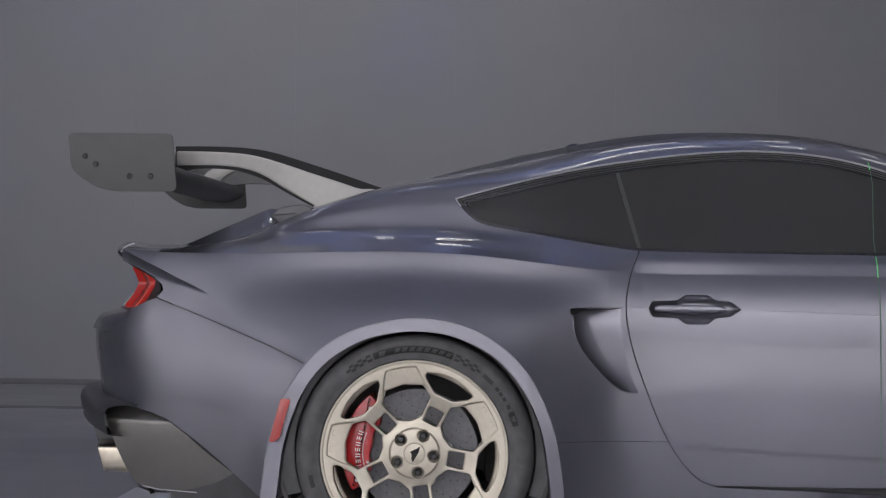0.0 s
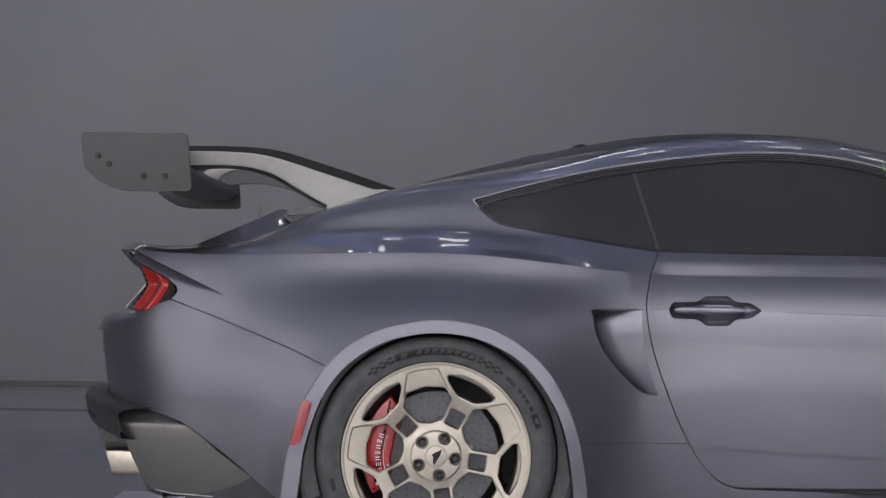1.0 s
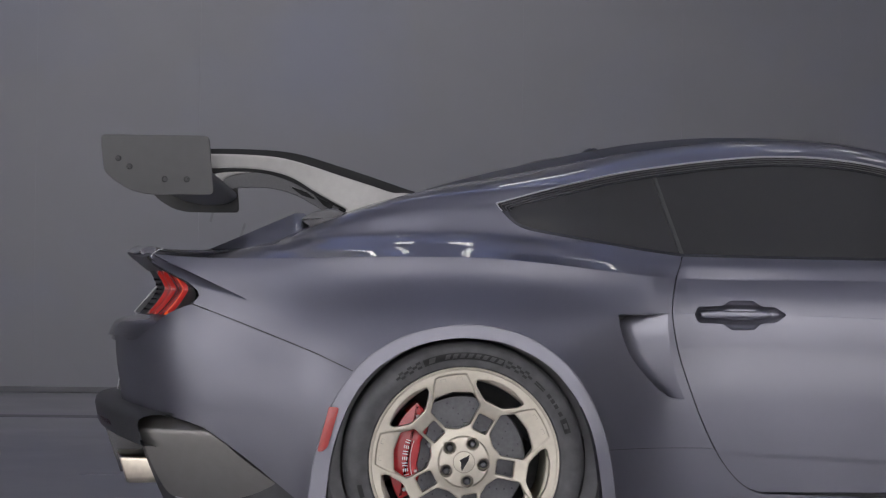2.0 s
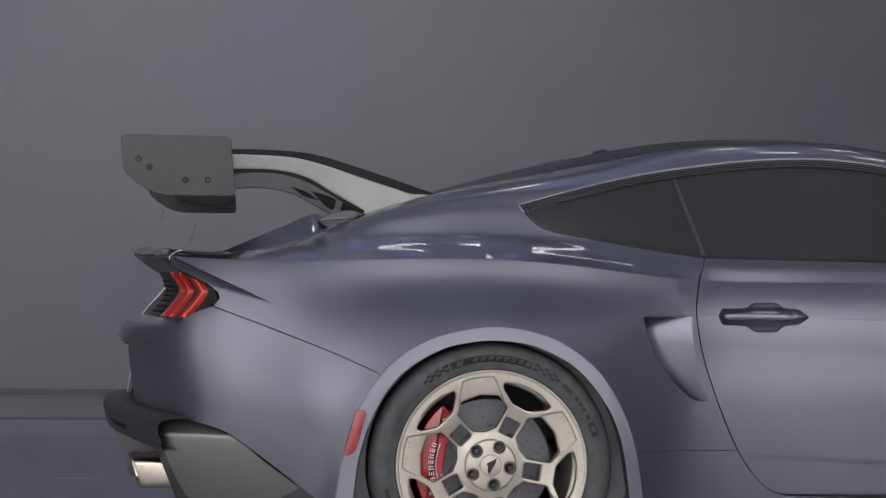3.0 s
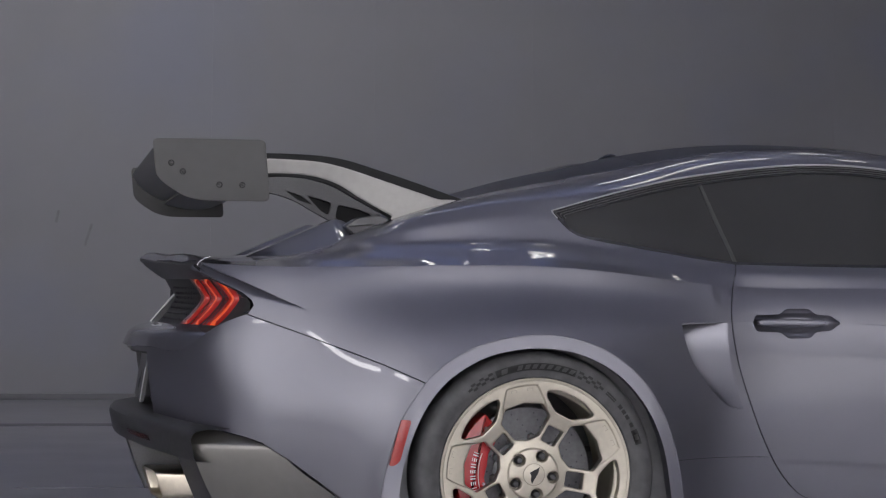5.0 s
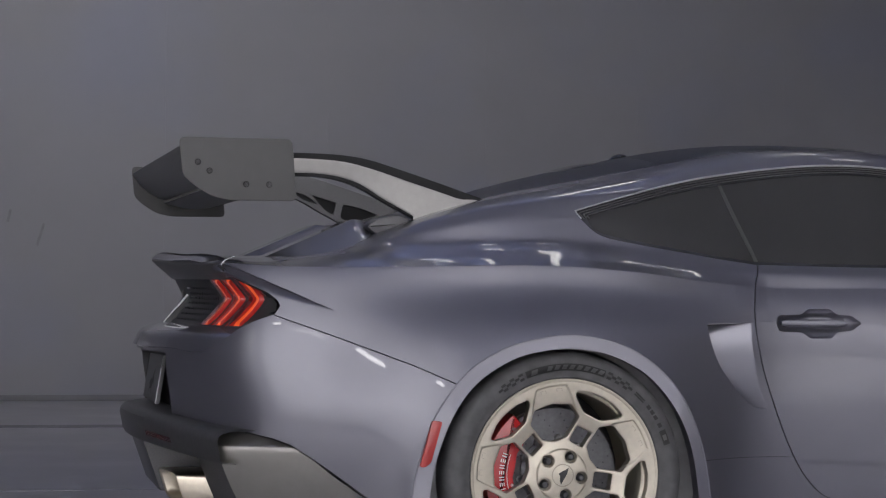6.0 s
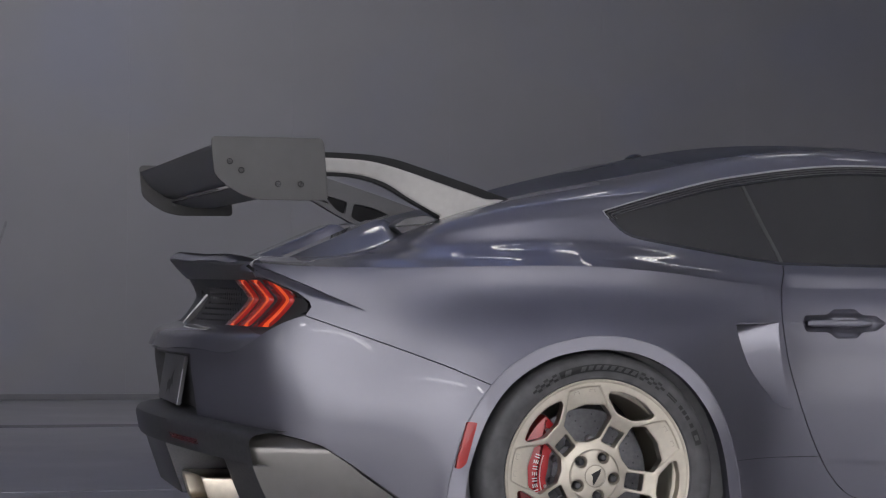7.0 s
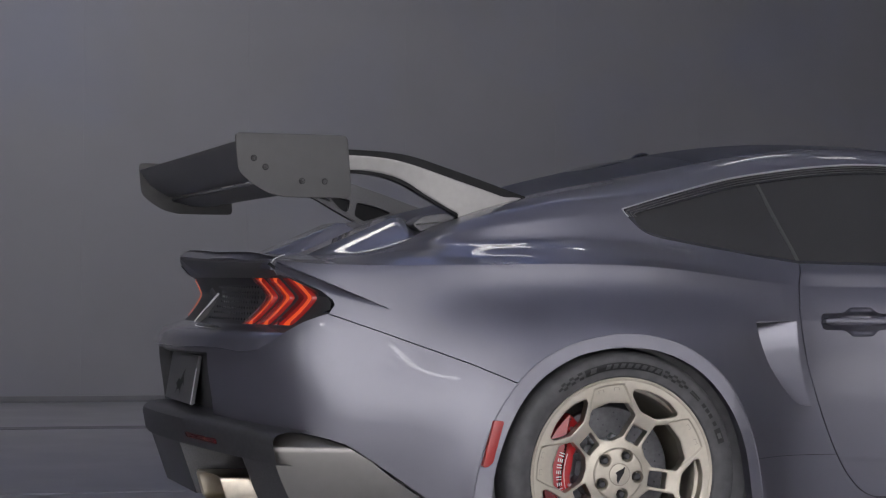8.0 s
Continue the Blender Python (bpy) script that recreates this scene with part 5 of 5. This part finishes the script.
def wheel_holes(x, z):
    """Signed distance to the openings between the spokes, five-fold."""
    r, a = np.hypot(x, z), np.arctan2(z, x) - HUB_A
    step = 2 * math.pi / 5
    b = (a + step / 2) % step - step / 2          # about a pad's middle
    c = (a + step) % step - step / 2              # about the gap between two pads

    def shape(ang, pts, rad):
        poly = [(p * RIM_R * math.cos(radians(t)), p * RIM_R * math.sin(radians(t))) for p, t in pts]
        return sdf(rounded(poly, rad), r * np.cos(ang), r * np.sin(ang))

    hb = shape(b, [(0.745, -16), (0.757, 0), (0.745, 16), (0.635, 25), (0.40, 19), (0.352, 0), (0.40, -19), (0.635, -25)], 0.006)
    hc = shape(c, [(0.545, -9.5), (0.545, 9.5), (0.365, 13), (0.365, -13)], 0.006)
    ha = shape(c, [(0.885, -18.5), (0.908, -9), (0.912, 0), (0.908, 9), (0.885, 18.5), (0.83, 18.5), (0.69, 8.5), (0.69, -8.5), (0.83, -18.5)], 0.008)
    out = np.minimum(np.minimum(hb, hc), ha)
    for k in range(5):
        t = radians(64 + 72 * k)
        out = np.minimum(out, np.hypot(x - 0.0572 * math.cos(t), z - 0.0572 * math.sin(t)) - 0.0172)
    return out


def wheel_face_y(x, z):
    r, a = np.hypot(x, z) / RIM_R, np.arctan2(z, x) - HUB_A
    step = 2 * math.pi / 5
    b = np.degrees(np.abs((a + step / 2) % step - step / 2))
    y = spline((0.0, 0.20, 0.29, 0.36, 0.5, 0.7, 0.9, 1.0), (0.036, 0.036, 0.040, 0.044, 0.034, 0.016, 0.006, 0.004), np.clip(r, 0, 1))
    edge = 10.8 + 40 * np.clip(0.93 - r, 0, 1)
    pad = np.clip((edge - b) / 0.7, 0, 1) * np.clip((r - 0.60) / 0.02, 0, 1) * np.clip((0.945 - r) / 0.012, 0, 1)
    hub = np.clip((0.272 - r) / 0.012, 0, 1)
    return y + 0.0065 * pad - 0.006 * hub


def build_wheel():
    wheel = new("wheel")
    tyre = lathe("tyre", [(0.262, 0.03), (0.268, 0.012), (0.274, 0.006), (0.281, -0.001), (0.285, -0.0015), (0.296, -0.008), (0.312, -0.011), (0.325, -0.009), (0.3285, -0.0065), (0.3300, -0.006), (0.338, 0.0), (0.345, 0.012),
                          (0.3495, 0.028), (0.351, 0.05), (0.352, 0.09), (0.352, 0.27), (0.349, 0.32), (0.33, 0.345), (0.30, 0.35), (0.262, 0.33)], RUBBER, wheel, n=144)
    # face with openings
    rr, aa = np.meshgrid(np.concatenate([np.linspace(0.002, 0.09, 22), np.linspace(0.0925, RIM_R - 0.004, 70)]), np.linspace(0, 2 * math.pi, 420, endpoint=False), indexing="ij")
    x, z = (rr * np.cos(aa)).T.ravel(), (rr * np.sin(aa)).T.ravel()
    d, f = np.stack([x, z], 1), grid_faces(420, rr.shape[0], closed=True)
    d, f = clip(d, f, wheel_holes(d[:, 0], d[:, 1]))
    pos, nor = lift(wheel_face_y, d[:, 0], d[:, 1], 0.0012)
    # soften the edges of the openings
    e = np.clip(1 - wheel_holes(d[:, 0], d[:, 1]) / 0.006, 0, 1)
    h = 0.002
    gx = (wheel_holes(d[:, 0] + h, d[:, 1]) - wheel_holes(d[:, 0] - h, d[:, 1])) / (2 * h)
    gz = (wheel_holes(d[:, 0], d[:, 1] + h) - wheel_holes(d[:, 0], d[:, 1] - h)) / (2 * h)
    pos[:, 1] += 0.0022 * e**2
    nor = nor - np.stack([gx, np.zeros_like(gx), gz], 1) * (0.9 * e**1.5)[:, None]
    nor /= np.linalg.norm(nor, axis=1)[:, None]
    f = [tuple(reversed(q)) for q in f]
    rim_face = skin("rim_face", pos, nor, f, RIM, wheel, 0.034, into=(0, 1, 0), label="champagne alloy rim with hexagon openings")
    lathe("rim_lip", [(0.2655, 0.006), (0.2668, 0.0035), (0.2705, 0.0015), (0.2735, 0.0015), (0.2755, 0.004), (0.2755, 0.012), (0.270, 0.02), (0.262, 0.03), (0.260, 0.034), (0.248, 0.042), (0.245, 0.10), (0.245, 0.31), (0.266, 0.335)], RIM, wheel, n=144)
    lathe("centre_cap", [(0.0, 0.0265), (0.028, 0.0265), (0.0305, 0.0275), (0.0315, 0.030), (0.0335, 0.0295), (0.034, 0.034)], RIM, wheel, n=48, label="round centre cap with a dark emblem")
    bm = bmesh.new()
    mark = [(1.3 * a, 1.3 * b) for a, b in [(-0.004, -0.020), (0.003, -0.008), (0.010, 0.004), (0.013, 0.017), (0.006, 0.012), (0.001, 0.010), (-0.010, 0.004), (-0.006, -0.002), (-0.007, -0.012)]]
    bm.faces.new([bm.verts.new((a, 0.0258, b)) for a, b in mark])
    bmesh.ops.solidify(bm, geom=list(bm.faces), thickness=0.0006)
    part("cap_emblem", bm, BLACK_SATIN, wheel, smooth=False)
    lathe("cap_ring", [(0.0295, 0.0268), (0.0312, 0.0262), (0.0325, 0.0268)], RIM_SHADE, wheel, n=48)
    for k in range(5):
        a = radians(64 + 72 * k)
        c = (0.0572 * math.cos(a), 0, 0.0572 * math.sin(a))
        lathe("lug_hole", [(0.0, 0.052), (0.0155, 0.052), (0.0165, 0.033), (0.0178, 0.0305)], RIM_SHADE, wheel, c, 24)
        lathe("lug_nut", [(0.0, 0.030), (0.006, 0.030), (0.0085, 0.032), (0.0105, 0.036), (0.0115, 0.052)], BLACK_SATIN, wheel, c, 6 * 4, label="black lug nut")
    lathe("rim_ledge", [(0.254, 0.036), (0.243, 0.039), (0.2385, 0.043), (0.236, 0.058), (0.238, 0.085)], RIM, wheel, n=120)
    # small slots in the pads
    for k in range(5):
        for s in (-1, 1):
            a = HUB_A + 2 * math.pi * k / 5 + s * radians(5.6)
            u, v = Vector((math.cos(a), 0, math.sin(a))), Vector((-math.sin(a), 0, math.cos(a)))
            bm = bmesh.new()
            box(bm, (-0.0046, 0, -0.0080), (0.0040, 0.0012, -0.0068))
            box(bm, (-0.0046, 0, 0.0068), (0.0040, 0.0012, 0.0080))
            box(bm, (0.0028, 0, -0.0068), (0.0040, 0.0012, 0.0068))
            ob = part("pad_slot", bm, RIM_SHADE, wheel, smooth=False)
            m = Matrix(((u.x, 0, v.x), (0, 1, 0), (u.z, 0, v.z))).to_4x4()
            ob.matrix_basis = Matrix.Translation(u * (0.895 * RIM_R) + Vector((0, 0.0117, 0))) @ m
    # brake disc with its drilled holes and bell
    disc = lathe("brake_disc", [(0.098, 0.125), (0.184, 0.125), (0.1865, 0.127), (0.1865, 0.157), (0.098, 0.157)], DISC, wheel, n=96, label="drilled grey ceramic brake disc")
    lathe("disc_bell", [(0.0, 0.085), (0.075, 0.085), (0.081, 0.09), (0.084, 0.118), (0.098, 0.122), (0.100, 0.13)], DISC, wheel, n=64)
    hole_mesh = bpy.data.meshes.new("drill_hole")
    hb = bmesh.new()
    hb.faces.new([hb.verts.new((0.0027 * math.cos(t), 0, 0.0027 * math.sin(t))) for t in np.linspace(0, 2 * math.pi, 10, endpoint=False)])
    hb.to_mesh(hole_mesh)
    hb.free()
    hole_mesh.materials.append(SHELL)
    for k in range(16):
        for j in range(4):
            a, r = 2 * math.pi * (k + 0.23 * j) / 16, 0.116 + 0.018 * j
            ob = new("drill_hole", hole_mesh)
            ob.parent = wheel
            ob.location = (r * math.cos(a), 0.1246, r * math.sin(a))
    for k in range(10):
        a = 2 * math.pi * (k + 0.3) / 10
        lathe("disc_bolt", [(0.0, 0.113), (0.004, 0.113), (0.0048, 0.108), (0.0085, 0.108), (0.0112, 0.111), (0.0115, 0.126)], STEEL, wheel, (0.100 * math.cos(a), 0, 0.100 * math.sin(a)), 14)
    # caliper
    cal = []
    for a in np.linspace(128, 212, 22):
        cal.append((0.219 * math.cos(radians(a)), 0.219 * math.sin(radians(a))))
    for a, r in ((213, 0.18), (206, 0.147), (196, 0.130), (186, 0.136), (170, 0.128), (154, 0.136), (143, 0.130), (133, 0.147), (127, 0.18)):
        cal.append((r * math.cos(radians(a)), r * math.sin(radians(a))))
    caliper = plate("brake_caliper", rounded([tuple(p) for p in cal], 0.012, 3), 0.062, 0.20, CALIPER, wheel, 0.014, "red painted brake caliper with white print")
    for a, r, s in ((146, 0.150, 0.007), (206, 0.190, 0.006), (136, 0.185, 0.006), (192, 0.142, 0.005)):
        lathe("caliper_bolt", [(0.0, 0.054), (s * 0.7, 0.054), (s, 0.058), (s, 0.064)], STEEL, wheel, (r * math.cos(radians(a)), 0, r * math.sin(radians(a))), 12)
    # printed word as plain bars
    for k in range(7):
        a = radians(195 - 5.7 * k)
        u, v = Vector((math.cos(a), 0, math.sin(a))), Vector((-math.sin(a), 0, math.cos(a)))
        bm = bmesh.new()
        if k % 2:
            for r in (-0.0070, -0.0012, 0.0046):
                box(bm, (r, 0, -0.0048), (r + 0.0026, 0.0008, 0.0048))
        else:
            box(bm, (-0.0075, 0, -0.0050), (0.0075, 0.0008, -0.0024))
            box(bm, (-0.0075, 0, 0.0024), (0.0075, 0.0008, 0.0050))
        ob = part("print_bar", bm, WHITE_PRINT, wheel, "white printed bar", smooth=False)
        ob.matrix_basis = Matrix.Translation(u * 0.170 + Vector((0, 0.0612, 0))) @ Matrix(((u.x, 0, v.x), (0, 1, 0), (u.z, 0, v.z))).to_4x4()
    bm = bmesh.new()
    prev = None
    for a in np.linspace(198, 158, 16):
        q = radians(a)
        cur = [bm.verts.new((r * math.cos(q), 0.0612, r * math.sin(q))) for r in (0.1535, 0.1560)]
        if prev:
            bm.faces.new((prev[0], prev[1], cur[1], cur[0]))
        prev = cur
    bmesh.ops.solidify(bm, geom=list(bm.faces), thickness=0.0006)
    part("print_line", bm, WHITE_PRINT, wheel, smooth=False)

    # sidewall marks
    def arc_block(name, r0, r1, a0, a1, mat, slant=0.0, height=0.0010):
        bm = bmesh.new()
        n = max(2, int(abs(a1 - a0) / 2) + 1)
        rows = []
        for a in np.linspace(a0, a1, n):
            row = []
            for r, s in ((r0, 0.0), ((r0 + r1) / 2, slant / 2), (r1, slant)):
                q = radians(a + s)
                y = float(np.interp(r, (0.285, 0.296, 0.312, 0.325, 0.3285, 0.338), (-0.0015, -0.008, -0.011, -0.009, -0.0065, 0.0))) - height
                row.append(bm.verts.new((r * math.cos(q), y, r * math.sin(q))))
            rows.append(row)
        for a, b in zip(rows, rows[1:]):
            for i in range(2):
                bm.faces.new((a[i], a[i + 1], b[i + 1], b[i]))
        bmesh.ops.solidify(bm, geom=list(bm.faces), thickness=0.0012)
        bmesh.ops.recalc_face_normals(bm, faces=bm.faces)
        return part(name, bm, mat, wheel, smooth=False)

    arc_block("marking_band", 0.2985, 0.3185, 69, 113, RUBBER_DARK)
    for k in range(8):
        arc_block("marking_bar", 0.3025, 0.3150, 101.5 - 4.05 * k, 98.9 - 4.05 * k, RUBBER_TEXT, -1.2, 0.0016)
    arc_block("marking_bar", 0.302, 0.3155, 110.5, 107.0, RUBBER_TEXT, -1.0, 0.0016)
    for s, base in ((1, 114.5), (-1, 67.5)):
        for k in range(6):
            for j in range(3):
                if (k + j) % 2 == 0:
                    arc_block("marking_square", 0.2985 + 0.007 * j, 0.3055 + 0.007 * j, base + s * 2.6 * k, base + s * 2.6 * (k + 1), RUBBER_DARK)
    for k in range(4):
        arc_block("marking_bar", 0.304, 0.3145, 40.0 - 3.3 * k - (1.4 if k == 3 else 0), 37.6 - 3.3 * k - (1.4 if k == 3 else 0), RUBBER_DARK)
    for k in range(2):
        arc_block("marking_bar", 0.3035 + 0.006 * k, 0.308 + 0.006 * k, 49.5, 42.8, RUBBER_DARK)
    arc_block("marking_band", 0.300, 0.3185, 24.5, 16.5, RUBBER_DARK)
    arc_block("marking_bar", 0.304, 0.3145, 22.0, 19.0, RUBBER_TEXT, 0.0, 0.0016)
    arc_block("marking_bar", 0.302, 0.3155, 199, 192, RUBBER_DARK)
    return wheel


rear_wheel = build_wheel()
rear_wheel.parent = car
rear_wheel.location = (0, 0, WHEEL_Z)
rear_wheel["label"] = "rear wheel with champagne alloy rim and black tyre"


def copy_wheel(m):
    c = copy_thing(rear_wheel, m)
    c.parent = car
    return c


copy_wheel(Matrix.Translation((0, 2 * CY, WHEEL_Z)) @ Matrix.Diagonal((1, -1, 1, 1)) @ Matrix.Identity(4))
copy_wheel(pose(2.72, 0.07, WHEEL_Z))
copy_wheel(Matrix.Translation((2.72, 2 * CY - 0.07, WHEEL_Z)))
for w in car.children:
    if w.name.startswith("wheel") and w.location.y > CY:
        w.rotation_euler = (0, 0, math.pi)

# wheel housings
for wx in (0.0, 2.72):
    for s in (0, 1):
        bm = bmesh.new()
        rows = []
        for a in np.linspace(-25, 205, 40):
            q = radians(a)
            rows.append([bm.verts.new((wx + r * math.cos(q) * (1.06 if abs(math.cos(q)) > 0.5 else 1.0), y if s == 0 else 2 * CY - y, WHEEL_Z + r * math.sin(q))) for r, y in ((0.372, 0.012), (0.385, 0.03), (0.385, 0.42), (0.05, 0.42))])
        for a, b in zip(rows, rows[1:]):
            for i in range(3):
                bm.faces.new((a[i], a[i + 1], b[i + 1], b[i]))
        flange = [[bm.verts.new((wx + r * math.cos(radians(a)) * (1.0 if r < 0.37 else 1.07), y if s == 0 else 2 * CY - y, WHEEL_Z + r * math.sin(radians(a)))) for r, y in ((0.358, 0.075), (0.400, 0.055))] for a in np.linspace(-20, 200, 60)]
        for a, b in zip(flange, flange[1:]):
            bm.faces.new((a[0], a[1], b[1], b[0]))
        bmesh.ops.recalc_face_normals(bm, faces=bm.faces)
        part("wheel_housing", bm, LINER, car, "dark grey wheel housing")
block("underbody", (-0.62, 0.46, 0.14), (3.3, 2 * CY - 0.46, 0.24), SHELL, car, 0.02)
# cabin
block("cabin_floor", (0.2, 0.30, 0.24), (2.1, 2 * CY - 0.30, 0.40), SEAT, car, 0.03)
block("rear_bulkhead", (-0.30, 0.50, 0.40), (0.25, 2 * CY - 0.50, 0.98), SEAT, car, 0.05)
block("dashboard", (1.75, 0.32, 0.55), (2.1, 2 * CY - 0.32, 0.93), SEAT, car, 0.05)
for y in (0.42, 2 * CY - 0.42 - 0.52):
    block("seat", (0.95, y, 0.40), (1.5, y + 0.52, 0.55), SEAT, car, 0.05)
    block("seat_back", (0.78, y, 0.45), (0.95, y + 0.52, 1.12), SEAT, car, 0.06)

for ob in (quarter, seam_ob, side_skirt, arch_lip, bead, scoop, door, front_wing, skin_trim, chrome_line, *seals, quarter_glass, door_glass, pillar, lamp_return):
    mirrored(ob)

# ---------------------------------------------------------------- hall lights
def troffer():
    """An oblong ceiling light with four tubes."""
    t = new("ceiling_light")
    bm = bmesh.new()
    box(bm, (-0.30, -0.22, 0.0), (0.30, 0.22, 0.03))
    box(bm, (-0.30, -0.22, -0.06), (-0.285, 0.22, 0.0))
    box(bm, (0.285, -0.22, -0.06), (0.30, 0.22, 0.0))
    box(bm, (-0.285, -0.22, -0.06), (0.285, -0.205, 0.0))
    box(bm, (-0.285, 0.205, -0.06), (0.285, 0.22, 0.0))
    part("housing", bm, LOUVRE, t, smooth=False)
    tube = None
    for k in range(4):
        bm = bmesh.new()
        bmesh.ops.create_cone(bm, cap_ends=True, segments=10, radius1=0.008, radius2=0.008, depth=0.54, matrix=pose(0, -0.15 + 0.10 * k, -0.035, 0, 90, 0))
        part("tube", bm, TUBE, t)
    return tagged(t, "oblong white ceiling light with four lit tubes", "ceiling light", "hall ceiling lights")


first = troffer()
spots = [(x, y) for y in (2.9, 5.6) for x in (-5.4, -3.9, -2.4, -0.9, 0.6, 2.1, 3.6)]
first.location = (*spots[0], HALL_Z - 0.03)
for x, y in spots[1:]:
    copy_thing(first, pose(x, y, HALL_Z - 0.03))
# unseen added lamps: this one brightens the pale wall mirrored in the paint
wash = look((-2.2, -4.4, HALL_Z - 0.25), (-2.2, -9.5, 2.4))
area_lamp("wall_washer", wash, 15.2, 0.25, 3020, (1, 0.978, 0.985), 110)
# two unseen lamps aimed at the car, added for streaks on its bumper
area_lamp("wall_washer", look((-6.6, -7.6, 5.6), (-0.6, 0.2, 0.6)), 0.8, 0.24, 2.6, (1, 0.978, 0.985), 110)
area_lamp("wall_washer", look((-4.9, -7.6, 4.6), (-0.6, 0.2, 0.6)), 0.7, 0.16, 0.6, (1, 0.978, 0.985), 110)
# unseen lamp on the west wall, added to brighten the bumper's reflection
area_lamp("wall_washer", look((-8.0, -6.6, HALL_Z - 0.4), (-11.0, -6.6, 2.6)), 4.4, 0.25, 620, (1, 0.978, 0.985), 130)
# unseen blue lamps added, aimed straight up, so the paint reflects a blue ceiling
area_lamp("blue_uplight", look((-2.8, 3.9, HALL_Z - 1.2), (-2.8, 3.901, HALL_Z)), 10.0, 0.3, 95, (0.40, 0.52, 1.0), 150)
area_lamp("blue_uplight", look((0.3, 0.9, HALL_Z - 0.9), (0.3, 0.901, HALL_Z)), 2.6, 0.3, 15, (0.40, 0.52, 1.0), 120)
# unseen spot added at the ceiling to brighten the floor the tail reflects
data = bpy.data.lights.new("ceiling_spot", "SPOT")
data.energy, data.spot_size, data.spot_blend, data.shadow_soft_size, data.color = 5200, radians(42), 1.0, 0.05, (1, 0.985, 0.99)
new("ceiling_spot", data).matrix_world = look((-2.1, -2.0, HALL_Z - 0.1), (-2.1, -1.999, 0.0))
for x, w in ((-3.6, 12), (-1.6, 345), (0.6, 92)):
    data = bpy.data.lights.new("wall_spot", "SPOT")
    data.energy, data.spot_size, data.spot_blend, data.shadow_soft_size, data.color = w, radians(125), 1.0, 0.06, (1, 0.985, 1.0)
    new("wall_spot", data).matrix_world = look((x, 6.0, HALL_Z - 0.3), (x, 9.7, 2.0))

# line of green laser light on the door, the glass and the roof rail
def upper_y(x, z):
    """The upper body's y over a place on the side."""
    g = TOP_P.reshape(len(COLS), ROWS_TOP, 3)[int(np.argmin(np.abs(COLS - x)))]
    k = int(np.argmax(g[:, 2]))
    return float(np.interp(z, g[:k, 2], g[:k, 1]))


def laser_line(z0, z1, mat, half, n=30):
    bm = bmesh.new()
    prev = None
    for k in range(n):
        z = z0 + (z1 - z0) * k / (n - 1)
        x = float(np.interp(z, (0.3, 0.77, 0.92, 1.0, 1.17, 1.26), (1.383, 1.374, 1.374, 1.372, 1.385, 1.377)))
        y = (upper_y(x, z) if z > 0.89 else float(side_y(np.array([x]), np.array([z]))[0])) - 0.0012
        cur = [bm.verts.new((x - half, y, z)), bm.verts.new((x + half, y, z))]
        if prev:
            bm.faces.new((prev[0], prev[1], cur[1], cur[0]))
        prev = cur
    bmesh.ops.solidify(bm, geom=list(bm.faces), thickness=0.0005)
    return part("laser_line", bm, mat, door, "thin line of green laser light")


laser_line(0.885, 0.948, LASER, 0.0017)
laser_line(0.30, 0.885, LASER_FAINT, 0.0015)
laser_line(1.218, 1.243, LASER, 0.0017)
laser_line(0.96, 1.214, LASER_FAINT, 0.0010)
